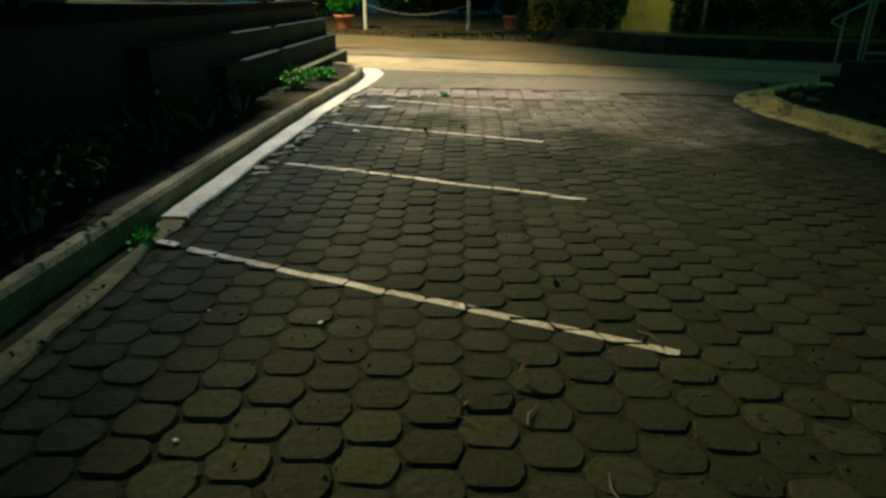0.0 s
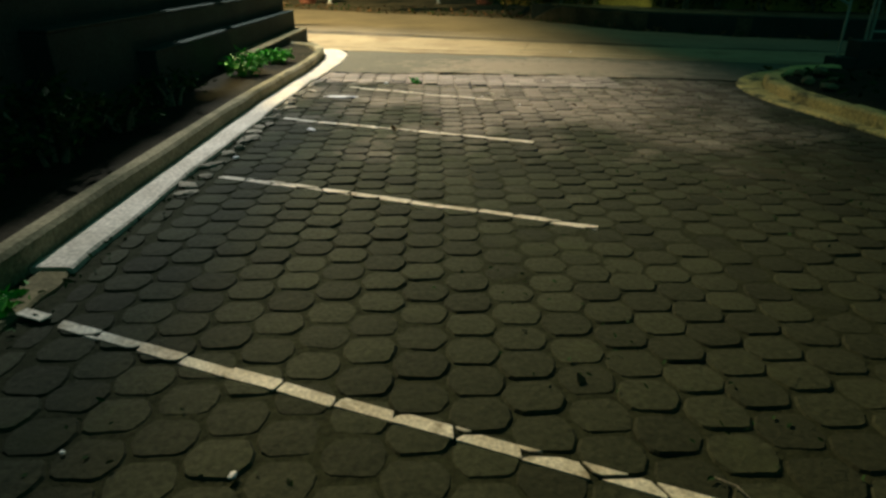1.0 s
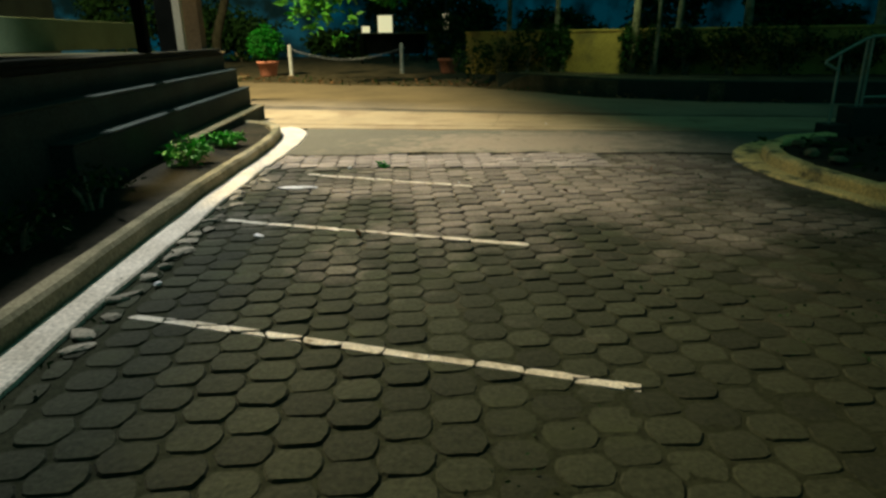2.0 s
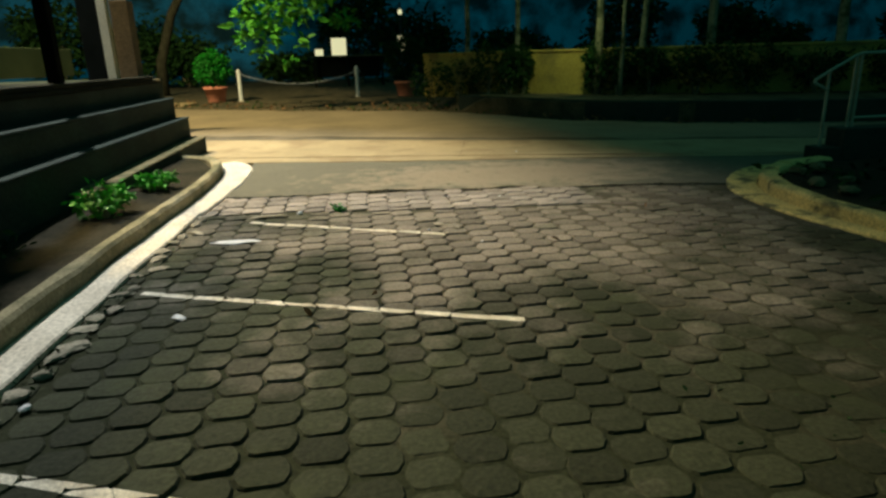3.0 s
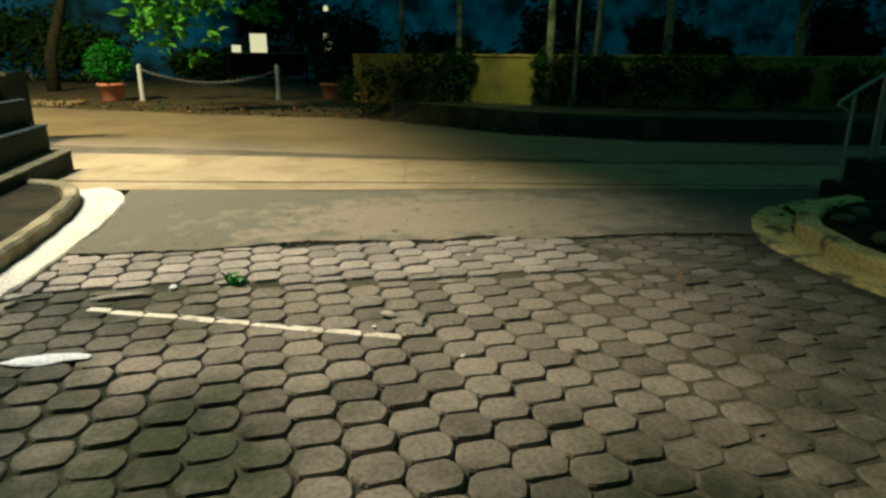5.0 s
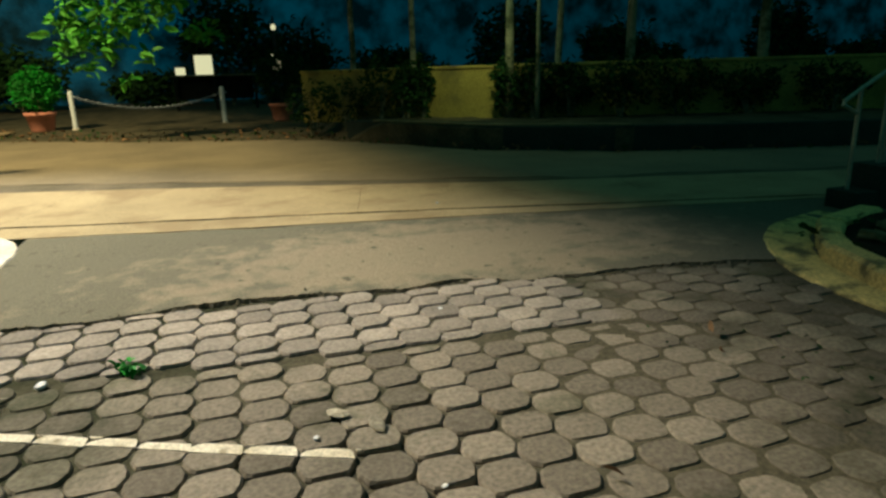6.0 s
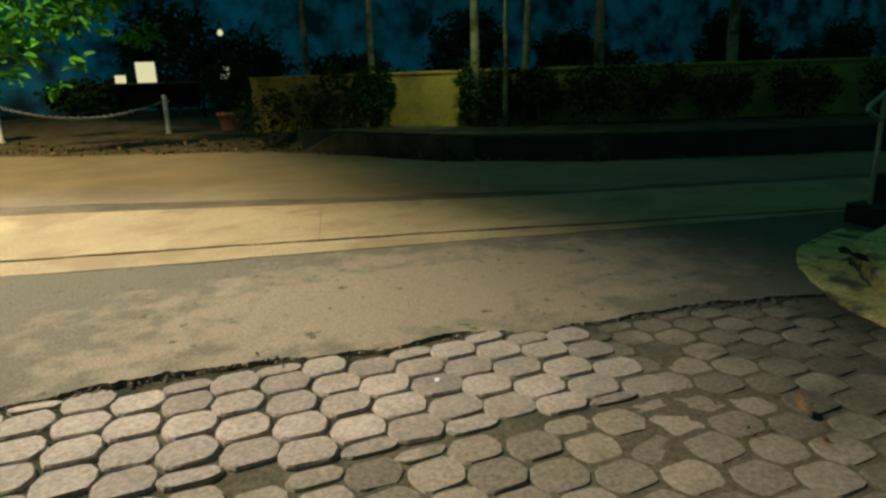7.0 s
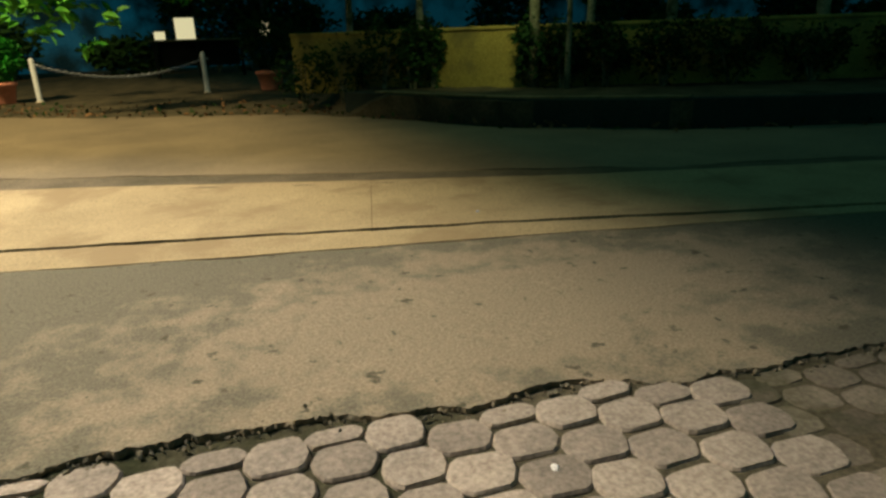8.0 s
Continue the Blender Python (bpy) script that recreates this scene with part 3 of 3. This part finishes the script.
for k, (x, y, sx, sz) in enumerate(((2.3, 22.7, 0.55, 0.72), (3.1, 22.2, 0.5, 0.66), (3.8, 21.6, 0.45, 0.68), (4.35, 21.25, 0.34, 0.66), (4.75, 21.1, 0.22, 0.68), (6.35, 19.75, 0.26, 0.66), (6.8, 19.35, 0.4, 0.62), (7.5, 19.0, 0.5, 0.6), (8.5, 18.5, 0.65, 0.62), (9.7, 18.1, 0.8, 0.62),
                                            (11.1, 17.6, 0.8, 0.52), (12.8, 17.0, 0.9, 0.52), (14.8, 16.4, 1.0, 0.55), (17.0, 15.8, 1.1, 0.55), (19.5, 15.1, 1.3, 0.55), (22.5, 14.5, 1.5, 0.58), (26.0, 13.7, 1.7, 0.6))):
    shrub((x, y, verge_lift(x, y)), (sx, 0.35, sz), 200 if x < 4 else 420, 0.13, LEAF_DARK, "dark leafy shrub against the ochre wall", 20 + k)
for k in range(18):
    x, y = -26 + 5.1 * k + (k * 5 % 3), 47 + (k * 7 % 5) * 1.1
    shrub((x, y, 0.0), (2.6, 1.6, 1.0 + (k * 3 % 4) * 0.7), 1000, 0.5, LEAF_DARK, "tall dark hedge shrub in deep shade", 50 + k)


def tree(place, height, radius, lean, seed, crown_mat=LEAF_DARK, crown=700, label="slim pale-barked tree in the dark garden"):
    rng = random.Random(seed)
    t = thing("tree", place, label, "tree", "trees of the garden")
    bm = bmesh.new()
    pts, radii = [], []
    for k in range(11):
        u = k / 10
        pts.append((lean * u * height + 0.015 * rng.uniform(-1, 1), 0.015 * rng.uniform(-1, 1), -0.08 + height * u))
        radii.append(radius * (1.15 if k == 0 else 1.0) * (1 - 0.55 * u))
    tube(bm, pts, radii, 9)
    part("trunk", bm, BARK, t, smooth=True)
    tips = []
    for k in range(6):
        bm = bmesh.new()
        a = rng.uniform(0, math.tau)
        base = Vector(pts[7 + k % 4])
        tip = base + Vector((math.cos(a) * 1.5, math.sin(a) * 1.5, rng.uniform(0.6, 1.6)))
        tube(bm, [base, base.lerp(tip, 0.5) + Vector((0, 0, 0.2)), tip], [radius * 0.4, radius * 0.25, 0.015], 5)
        part("limb", bm, BARK, t)
        tips.append(tip)
    bm = bmesh.new()
    for tip in tips:
        leaf_cloud(bm, tip, (1.1, 1.1, 0.7), crown // 6, 0.28, rng, 0.15, 0.5)
    part("crown", bm, crown_mat, t)
    return t


for k, (x, y, h, r, lean) in enumerate(((6.7, 19.0, 6.5, 0.055, 0.01), (7.4, 19.5, 6.5, 0.09, 0.05), (6.38, 19.72, 7.0, 0.11, 0.0), (4.75, 21.9, 6.5, 0.085, 0.01), (3.85, 25.0, 6.5, 0.1, 0.0),
                                        (9.4, 19.6, 7.0, 0.13, 0.0), (12.6, 18.9, 7.0, 0.15, 0.0))):
    tree((x, y, verge_lift(x, y)), h, r, lean, 70 + k)

# broad tree whose lit leaves hang over the far verge
rng = random.Random(9)
t = thing("broad_tree", (-3.4, 33.0, 0.0), "broad tree with lamp-lit green leaves hanging low", "tree")
part("trunk", tube(bmesh.new(), [(-6.0, 4.0, -0.08), (-5.9, 4.0, 1.6), (-5.0, 3.6, 3.8), (-3.2, 2.6, 6.2)], [0.3, 0.24, 0.2, 0.15], 10), SHADED_BARK, t, smooth=True)
ends = []
for x, y, z in ((0.3, -9.0, 2.55), (0.9, -8.8, 2.2), (1.4, -9.0, 2.75), (2.0, -8.8, 2.9), (0.6, -8.7, 3.2), (2.5, -8.6, 3.3), (1.5, -8.2, 3.6), (-0.9, -8.4, 3.9), (3.2, -8.0, 3.8), (0.0, -7.0, 4.4), (2.4, -6.8, 4.6), (4.0, -6.0, 4.4), (-1.8, -6.5, 4.6), (3.1, -2.6, 2.85)):
    bm = bmesh.new()
    tube(bm, [(-3.9, 2.9, 5.4), (x * 0.4, y * 0.5, z + 2.2), (x * 0.9, y * 0.85, z + 0.9), (x, y, z)], [0.1, 0.06, 0.03, 0.01], 6)
    part("limb", bm, SHADED_BARK, t)
    ends.append((x, y, z))
bm = bmesh.new()
for x, y, z in ends:
    leaf_cloud(bm, (x, y, z + 0.15), (0.62, 0.5, 0.42), 70, 0.34, rng, 0.1, 0.5)
for x, y, z in ((0.7, -8.95, 1.75), (1.5, -9.0, 1.55), (0.2, -9.0, 2.1), (1.9, -9.0, 2.05)):
    leaf_cloud(bm, (x, y, z), (0.22, 0.2, 0.2), 12, 0.3, rng, 0.1, 0.5)
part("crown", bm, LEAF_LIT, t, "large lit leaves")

# ---- terrace trims and pillars in the lamp light ----
solid("porch_post", POST_TRIM, "cream painted porch post catching the lamp light", [(-4.66, -4.5, 16.6, 16.78, 1.0, 2.8)])
solid("porch_pier", BEIGE, "broad beige plastered porch pier", [(-5.0, -4.64, 18.3, 18.7, -0.1, 2.8)])
solid("porch_base", TERRACE, "dark plastered base of the porch", [(-11.0, -4.3, 14.94, 18.8, -0.1, 1.2)])

# ---- handrail of the steps by the island ----
t = thing("handrail", (6.15, 11.0, 0.0), "thin galvanised handrail of steps in the dark", "handrail")
part("post", tube(bmesh.new(), [(0, 0, 0.2), (0, 0, 1.17)], [0.02, 0.02]), RAIL, t)
part("post", tube(bmesh.new(), [(0.36, 0, 0.42), (0.36, 0, 1.35)], [0.02, 0.02]), RAIL, t)
part("post", tube(bmesh.new(), [(0.43, 0, 0.42), (0.43, 0, 1.37)], [0.02, 0.02]), RAIL, t)
part("top_rail", tube(bmesh.new(), [(-0.02, 0, 0.94), (-0.2, 0, 1.03), (-0.19, 0, 1.06), (0, 0, 1.17), (0.34, 0, 1.35), (0.43, 0, 1.38), (1.6, 0.1, 1.4)], [0.02] * 7), RAIL, t)
part("lower_rail", tube(bmesh.new(), [(0.43, 0, 0.56), (1.6, 0.1, 0.55)], [0.016] * 2), RAIL, t)
solid("island_step", TERRACE, "dark concrete step beside the island", [(6.05, 6.34, 10.8, 11.15, -0.1, 0.2)])
solid("island_step", TERRACE, "dark concrete step beside the island", [(6.345, 8.2, 10.8, 11.15, -0.1, 0.44)])

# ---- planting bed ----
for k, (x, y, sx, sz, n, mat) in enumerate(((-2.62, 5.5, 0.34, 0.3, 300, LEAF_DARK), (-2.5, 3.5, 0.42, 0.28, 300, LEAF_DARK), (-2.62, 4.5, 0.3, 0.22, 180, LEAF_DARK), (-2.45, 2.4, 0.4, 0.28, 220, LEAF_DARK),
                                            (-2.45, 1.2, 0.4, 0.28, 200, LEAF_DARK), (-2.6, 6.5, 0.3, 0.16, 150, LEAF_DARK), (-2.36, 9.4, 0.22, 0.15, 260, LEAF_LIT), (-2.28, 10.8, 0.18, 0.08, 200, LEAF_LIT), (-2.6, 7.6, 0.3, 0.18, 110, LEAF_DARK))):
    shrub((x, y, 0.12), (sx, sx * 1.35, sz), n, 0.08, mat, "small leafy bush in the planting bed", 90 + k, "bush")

# ---- paving stones and painted lines ----
PITCH_X, PITCH_Y = 0.205, 0.2


def paver_outline(scale=1.0):
    """A long hexagon with blunt tips and rounded shoulders."""
    hw, fw, hd = 0.112 * scale, 0.078 * scale, 0.0925 * scale
    quarter = [(hw, 0.026 * scale), (fw + 0.008 * scale, hd * 0.86), (fw - 0.016 * scale, hd)]
    right = [(x, -y) for x, y in quarter[::-1]] + quarter
    return right + [(-x, -y) for x, y in right]


def paver_mesh(name, mat, seed):
    """Rounded block: domed top with a worn rim, and sides."""
    rng = random.Random(seed)
    bm = bmesh.new()
    out = [(x * rng.uniform(0.93, 1.03), y * rng.uniform(0.93, 1.03)) for x, y in paver_outline()]
    levels = [(1.0, -0.05), (0.99, -0.011), (0.92, 0.0)]
    rings = [[bm.verts.new((x * s, y * s, z + (rng.uniform(-0.002, 0.002) if z > -0.02 else 0))) for x, y in out] for s, z in levels]
    n = len(out)
    for r0, r1 in zip(rings, rings[1:]):
        for k in range(n):
            bm.faces.new((r0[k], r0[(k + 1) % n], r1[(k + 1) % n], r1[k]))
    top = bm.verts.new((rng.uniform(-0.02, 0.02), rng.uniform(-0.02, 0.02), 0.004))
    for k in range(n):
        bm.faces.new((rings[-1][k], rings[-1][(k + 1) % n], top))
    return link_mesh(name, bm, mat)


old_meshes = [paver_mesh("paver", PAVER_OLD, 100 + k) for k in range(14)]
new_meshes = [paver_mesh("paver", PAVER_NEW, 200 + k) for k in range(14)]
SEAM = [(-2.0, 9.75), (-0.5, 9.66), (0.1, 9.53), (0.6, 9.47), (1.0, 9.4), (1.5, 9.38), (2.0, 9.34), (2.5, 9.3)]
BAND_END = 2.45


def stone_end(x):
    """Where the stones stop before the asphalt; a strip of dirt lies open along part of it."""
    bare = max(0.0, min(1.0, (x - 0.05) / 0.15)) * max(0.0, min(1.0, (0.95 - x) / 0.15))
    return along(PAVE_EDGE, x) - 0.03 - 0.07 * bare


def lay(rng, x, x1, pitch_x, pitch_y, y0, y1, low, high, fresh, scale, stones):
    """Columns of stones, each second one half a stone further on, cut at the lines low(x) and high(x)."""
    i, half = 0, 0.0925 * scale
    while x < x1:
        y = y0 + (pitch_y / 2 if i % 2 else 0)
        while y < y1:
            px, py = x + rng.uniform(-0.006, 0.006) + 0.02 * noise.noise((x, y, 0)), y + rng.uniform(-0.006, 0.006) + 0.025 * noise.noise((x * 0.8, y * 0.8, 7))
            y += pitch_y
            edge_left = along([(p[1], p[0]) for p in strip_in], py) if py > 4 else -1.66
            edge_right = along([(p[1], p[0]) for p in island_strip_out], py)
            narrow = scale * (1.05 if fresh and px > 1.2 else 1.0)
            if px - edge_left < 0.13:
                narrow, px = 0.5 * scale, max(px, edge_left + 0.07)
            a, b = max(py - half, low(px)), min(py + half, high(px))
            if not (edge_left + 0.06 < px < edge_right - 0.06 and b - a > 0.06):
                continue
            sunk = 0.006 * noise.noise((px * 0.8, py * 0.8, 2)) + (0.008 if fresh else 0)
            heave = (0.5 + 0.5 * noise.noise((px * 0.7, py * 0.7, 11))) * (0.6 if fresh else 1.0)
            stones.append((px, (a + b) / 2, sunk + rng.uniform(-0.004, 0.004), rng.uniform(-2, 2) * heave, rng.uniform(-2, 2) * heave, rng.uniform(-4, 4) + rng.choice((0, 180)),
                           fresh, rng.randrange(14), (b - a) / 0.185, narrow))
        x += pitch_x
        i += 1


stones = []
lay(random.Random(5), -1.62, 4.3, PITCH_X, PITCH_Y, -2.6, 10.7, lambda x: -3.0, lambda x: along(SEAM, x) - 0.012 if x < BAND_END else stone_end(x), False, 1.0, stones)
lay(random.Random(6), -1.522, BAND_END, 0.2165, 0.2145, 9.19, 10.7, lambda x: along(SEAM, x) + 0.012, stone_end, True, 1.06, stones)


def stone_matrix(st):
    return pose(st[0], st[1], st[2], st[3], st[4], st[5]) @ Matrix.Diagonal((st[9], st[8], 1, 1))


def join(name, rows, meshes, label):
    """Many stones as one mesh."""
    verts, faces = [], []
    for st in rows:
        me = meshes[st[7]]
        m = stone_matrix(st)
        base = len(verts)
        verts.extend(tuple(m @ v.co) for v in me.vertices)
        faces.extend(tuple(base + k for k in p.vertices) for p in me.polygons)
    me = bpy.data.meshes.new(name)
    me.from_pydata(verts, [], faces)
    me.materials.append(meshes[0].materials[0])
    ob = new(name, me)
    ob.parent = paving
    return tagged(ob, label, "", "", "stuff")


near = lambda st: -0.85 < st[0] < 2.0 and 6.6 < st[1]
singles = [st for st in stones if near(st)][:300]
chosen = set(singles)
rest = [st for st in stones if st not in chosen]
join("worn_pavers", [st for st in rest if not st[6]], old_meshes, "worn mossy hexagonal concrete pavers, lamp fade in their colour")
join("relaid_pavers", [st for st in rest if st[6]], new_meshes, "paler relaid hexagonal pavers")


def clip(poly, inside):
    """Cut a polygon by a half plane (a, b, c): keep a x + b y <= c."""
    a, b, c = inside
    out = []
    for p, q in zip(poly, poly[1:] + poly[:1]):
        dp, dq = a * p[0] + b * p[1] - c, a * q[0] + b * q[1] - c
        if dp <= 0:
            out.append(p)
        if dp * dq < 0:
            u = dp / (dp - dq)
            out.append((p[0] + (q[0] - p[0]) * u, p[1] + (q[1] - p[1]) * u))
    return out


LINES = [((-1.74, 3.58), (1.05, 2.42), 1.0), ((-1.56, 5.6), (1.03, 4.6), 1.0), ((-1.46, 7.5), (0.93, 6.58), 1.0), ((-1.03, 9.34), (0.75, 8.5), 1.0)]
for (ax, ay), (bx, by), keep in LINES:
    rng = random.Random(int(ay * 100))
    d = Vector((bx - ax, by - ay)).normalized()
    n = Vector((-d.y, d.x))
    bm = bmesh.new()
    for st in stones + [(-1.7, 3.56, 0.014, 0, 0, 0, False, 0, 1.0, 1.0)]:
        c, s_ = math.cos(radians(st[5])), math.sin(radians(st[5]))
        poly = [(st[0] + c * x - s_ * y, st[1] + s_ * x + c * y) for x, y in paver_outline(0.99 * st[9])]
        w0, w1 = 0.028 + rng.uniform(-0.006, 0.006), 0.028 + rng.uniform(-0.006, 0.006)
        base = n.x * ax + n.y * ay
        for plane in ((n.x, n.y, base + w0), (-n.x, -n.y, -base + w1), (-d.x, -d.y, -(d.x * ax + d.y * ay)), (d.x, d.y, d.x * bx + d.y * by)):
            poly = clip(poly, plane) if len(poly) > 2 else []
        if len(poly) < 3 or rng.random() > keep:
            continue
        m = stone_matrix(st)
        inv = m.inverted()
        verts = []
        for x, y in poly:
            q = inv @ Vector((x, y, st[2]))
            verts.append(m @ Vector((q.x, q.y, 0.0052)))
        top = [bm.verts.new(v) for v in verts]
        low = [bm.verts.new(v - Vector((0, 0, 0.006))) for v in verts]
        bm.faces.new(top)
        for k in range(len(top)):
            bm.faces.new((top[k], low[k], low[(k + 1) % len(top)], top[(k + 1) % len(top)]))
    bmesh.ops.recalc_face_normals(bm, faces=bm.faces)
    structure("parking_line", bm, PAINT, "worn white painted parking line across the pavers")

# ---- broken stones along the strip, litter ----
rng = random.Random(12)


def rubble(place, sx, sy, sz, mat, name, label, category, group, seed, turn=None):
    rng = random.Random(seed)
    bm = bmesh.new()
    bmesh.ops.create_icosphere(bm, subdivisions=2, radius=1)
    for v in bm.verts:
        d = v.co.normalized()
        v.co = d * (1 + 0.4 * noise.noise(d * 1.7 + Vector((seed, 0, 0))) + 0.25 * noise.noise(d * 5.0 + Vector((0, seed, 0))))
        v.co = Vector((v.co.x * sx, v.co.y * sy, max(-0.4, min(0.75, v.co.z)) * sz))
    me = link_mesh(name, bm, mat)
    ob = new(name, me)
    ob.matrix_basis = pose(*place, 0, 0, rng.uniform(0, 360) if turn is None else turn)
    return tagged(ob, label, category, group)


for k in range(26):
    y = 5.2 + 4.6 * k / 26 + rng.uniform(-0.1, 0.1)
    x = along([(p[1], p[0]) for p in strip_in], y) + rng.uniform(0.03, 0.16)
    rubble((x, y, 0.006), rng.uniform(0.05, 0.1), rng.uniform(0.03, 0.06), rng.uniform(0.015, 0.03), STONE, "broken_stone", "pale broken stone beside the concrete strip", "stone", "broken stones along the strip", 300 + k)
rubble((-1.1, 7.0, 0.012), 0.06, 0.03, 0.012, PAPER, "paper_scrap", "small white scrap of paper on the pavers", "litter", "", 41)
rubble((-1.05, 8.64, 0.012), 0.2, 0.06, 0.012, PAPER, "paper_scrap", "flattened white paper litter on the pavers", "litter", "", 42, -4)
rubble((-0.9, 9.5, 0.016), 0.17, 0.035, 0.014, STONE, "paper_scrap", "dirty pale cardboard scrap by the relaid pavers", "litter", "", 43, 4)
rubble((0.72, 8.82, 0.016), 0.05, 0.03, 0.014, STONE, "stone_chip", "pale stone chip on the pavers", "stone", "", 44)
rubble((0.86, 8.68, 0.016), 0.07, 0.03, 0.014, STONE, "stone_chip", "pale stone chip on the pavers", "stone", "", 45)
rubble((2.5, 13.0, 0.02), 0.015, 0.015, 0.012, PAPER, "pebble", "tiny white pebble on the gutter", "stone", "", 46)

for k, (x, y, sx, sy, sz) in enumerate(((4.95, 9.75, 0.14, 0.09, 0.09), (4.72, 9.15, 0.13, 0.1, 0.1), (4.75, 8.75, 0.12, 0.09, 0.08), (5.3, 9.9, 0.16, 0.1, 0.12), (5.1, 9.2, 0.1, 0.08, 0.07))):
    rubble((x, y, 0.13), sx * 0.8, sy * 0.8, sz * 0.7, KERB, "island_rock", "rough dusty rock on the island behind the kerb", "rock", "rocks behind the kerb", 500 + k)
rng = random.Random(15)
t = thing("weed", (-0.2, 9.6, 0.0), "small green weed growing between pavers", "weed")
bm = bmesh.new()
leaf_cloud(bm, (0, 0, 0.03), (0.06, 0.06, 0.05), 60, 0.05, rng, 0.1, 0.4)
part("leaves", bm, LEAF, t)
part("root", tube(bmesh.new(), [(0, 0, -0.03), (0, 0, 0.03)], [0.01, 0.005], 5), BARK, t)
for k, (x, y) in enumerate(((2.66, 8.74), (2.75, 8.9), (1.6, 8.0), (0.1, 7.1), (-0.3, 6.8), (0.6, 3.1), (0.35, 2.2), (0.15, 2.0))):
    bm = bmesh.new()
    leaf(bm, (0, 0, 0.02), 0.09, rng)
    ob = tagged(new("dry_leaf", link_mesh("dry_leaf", bm, LEAF_DRY)), "fallen dry brown leaf on the pavers", "leaf", "fallen leaves")
    ob.matrix_basis = pose(x, y, 0.015, 0, 0, 50 * k)

# small litter on the old pavers
for k, (x, y, r) in enumerate(((-0.84, 1.77, 0.012), (-0.53, 2.61, 0.016), (-1.09, 2.71, 0.01), (-1.52, 6.04, 0.03), (1.0, 8.2, 0.014), (0.61, 8.67, 0.016), (-0.59, 9.6, 0.035), (1.52, 9.86, 0.02))):
    rubble((x, y, 0.01), r, r * 0.7, r * 0.5, PAPER, "paper_bit", "tiny white bit of paper on the pavers", "litter", "bits of paper on the pavers", 600 + k)
for k, (x, y, turn) in enumerate(((0.38, 1.96, 70), (0.13, 1.92, -20), (0.3, 2.1, 15), (0.95, 2.55, -50), (0.6, 1.6, 100))):
    bm = bmesh.new()
    tube(bm, [(-0.06, 0, 0.004), (0, 0.012, 0.008), (0.07, -0.008, 0.004)], [0.003, 0.0035, 0.001], 5)
    ob = tagged(new("dry_stalk", link_mesh("dry_stalk", bm, STONE)), "thin pale dry stalk on the pavers", "stalk", "dry stalks")
    ob.matrix_basis = pose(x, y, 0.008, 0, 0, turn)

# fallen leaves on the far verge, and grass at the paving's edge
def scatter(name, places, size, mat, label):
    rng = random.Random(len(places))
    bm = bmesh.new()
    for x, y, z in places:
        leaf(bm, (x, y, z + size * 0.3), size * rng.uniform(0.6, 1.3), rng)
    return tagged(new(name, link_mesh(name, bm, mat)), label, "leaves", "", "stuff")


rng = random.Random(77)
spots = []
while len(spots) < 700:
    x = rng.uniform(-9, 12)
    spots.append((x, along(ROAD_FAR, x) + abs(rng.gauss(0, 1.6)) - 0.3, 0.02))
scatter("leaf_litter", spots[:450], 0.13, LEAF_DRY, "dry brown leaves fallen along the road's edge")
scatter("low_weeds", spots[450:], 0.14, LEAF_DARK, "low dark weeds along the road's edge")
spots = [(-1.85 + rng.gauss(0, 0.05), 3.62 + rng.gauss(0, 0.08), 0.01) for _ in range(70)]
scatter("grass_tuft", spots, 0.06, LEAF_LIT, "tuft of grass at the paving's edge")
spots = [(along([(q[1], q[0]) for q in strip_in], y) + rng.gauss(0.05, 0.05), y, 0.0) for y in [rng.uniform(-1, 9.5) for _ in range(260)]]
scatter("edge_moss", spots, 0.035, LEAF_DARK, "moss and small weeds along the paving's edge")
spots = []
while len(spots) < 900:
    x, y = rng.uniform(-1.5, 4.2), rng.uniform(0.5, 9.2)
    if noise.noise((x * 0.9, y * 0.9, 21)) + 0.25 * (x - 1.0) - 0.12 * (y - 5.0) > 0.25:
        spots.append((x, y, 0.002))
scatter("joint_moss", spots, 0.028, LEAF_DARK, "moss and tiny weeds grown over the joints")
spots = [(rng.uniform(4.5, 8.5), rng.uniform(4, 10.3), 0.1) for _ in range(500)]
scatter("island_weeds", spots, 0.12, LEAF_DARK, "dark weeds on the kerbed island")

# crumbled asphalt along the broken edge
rng = random.Random(31)
bm = bmesh.new()
for _ in range(420):
    x = rng.uniform(-1.3, 4.0)
    c = Vector((x, along(PAVE_EDGE, x) + rng.gauss(-0.02, 0.035), 0.004))
    r = rng.uniform(0.004, 0.016)
    made = bmesh.ops.create_icosphere(bm, subdivisions=1, radius=r, matrix=Matrix.Translation(c) @ Euler((rng.random() * 6, rng.random() * 6, 0)).to_matrix().to_4x4() @ Matrix.Diagonal((1, rng.uniform(0.6, 1), rng.uniform(0.4, 0.8), 1)))
    for v in made["verts"]:
        v.co += Vector((rng.uniform(-0.25, 0.25), rng.uniform(-0.25, 0.25), rng.uniform(-0.25, 0.25))) * r
tagged(new("asphalt_crumbs", link_mesh("asphalt_crumbs", bm, ASPHALT_APRON)), "loose crumbs of asphalt along the broken edge", "gravel", "", "stuff")

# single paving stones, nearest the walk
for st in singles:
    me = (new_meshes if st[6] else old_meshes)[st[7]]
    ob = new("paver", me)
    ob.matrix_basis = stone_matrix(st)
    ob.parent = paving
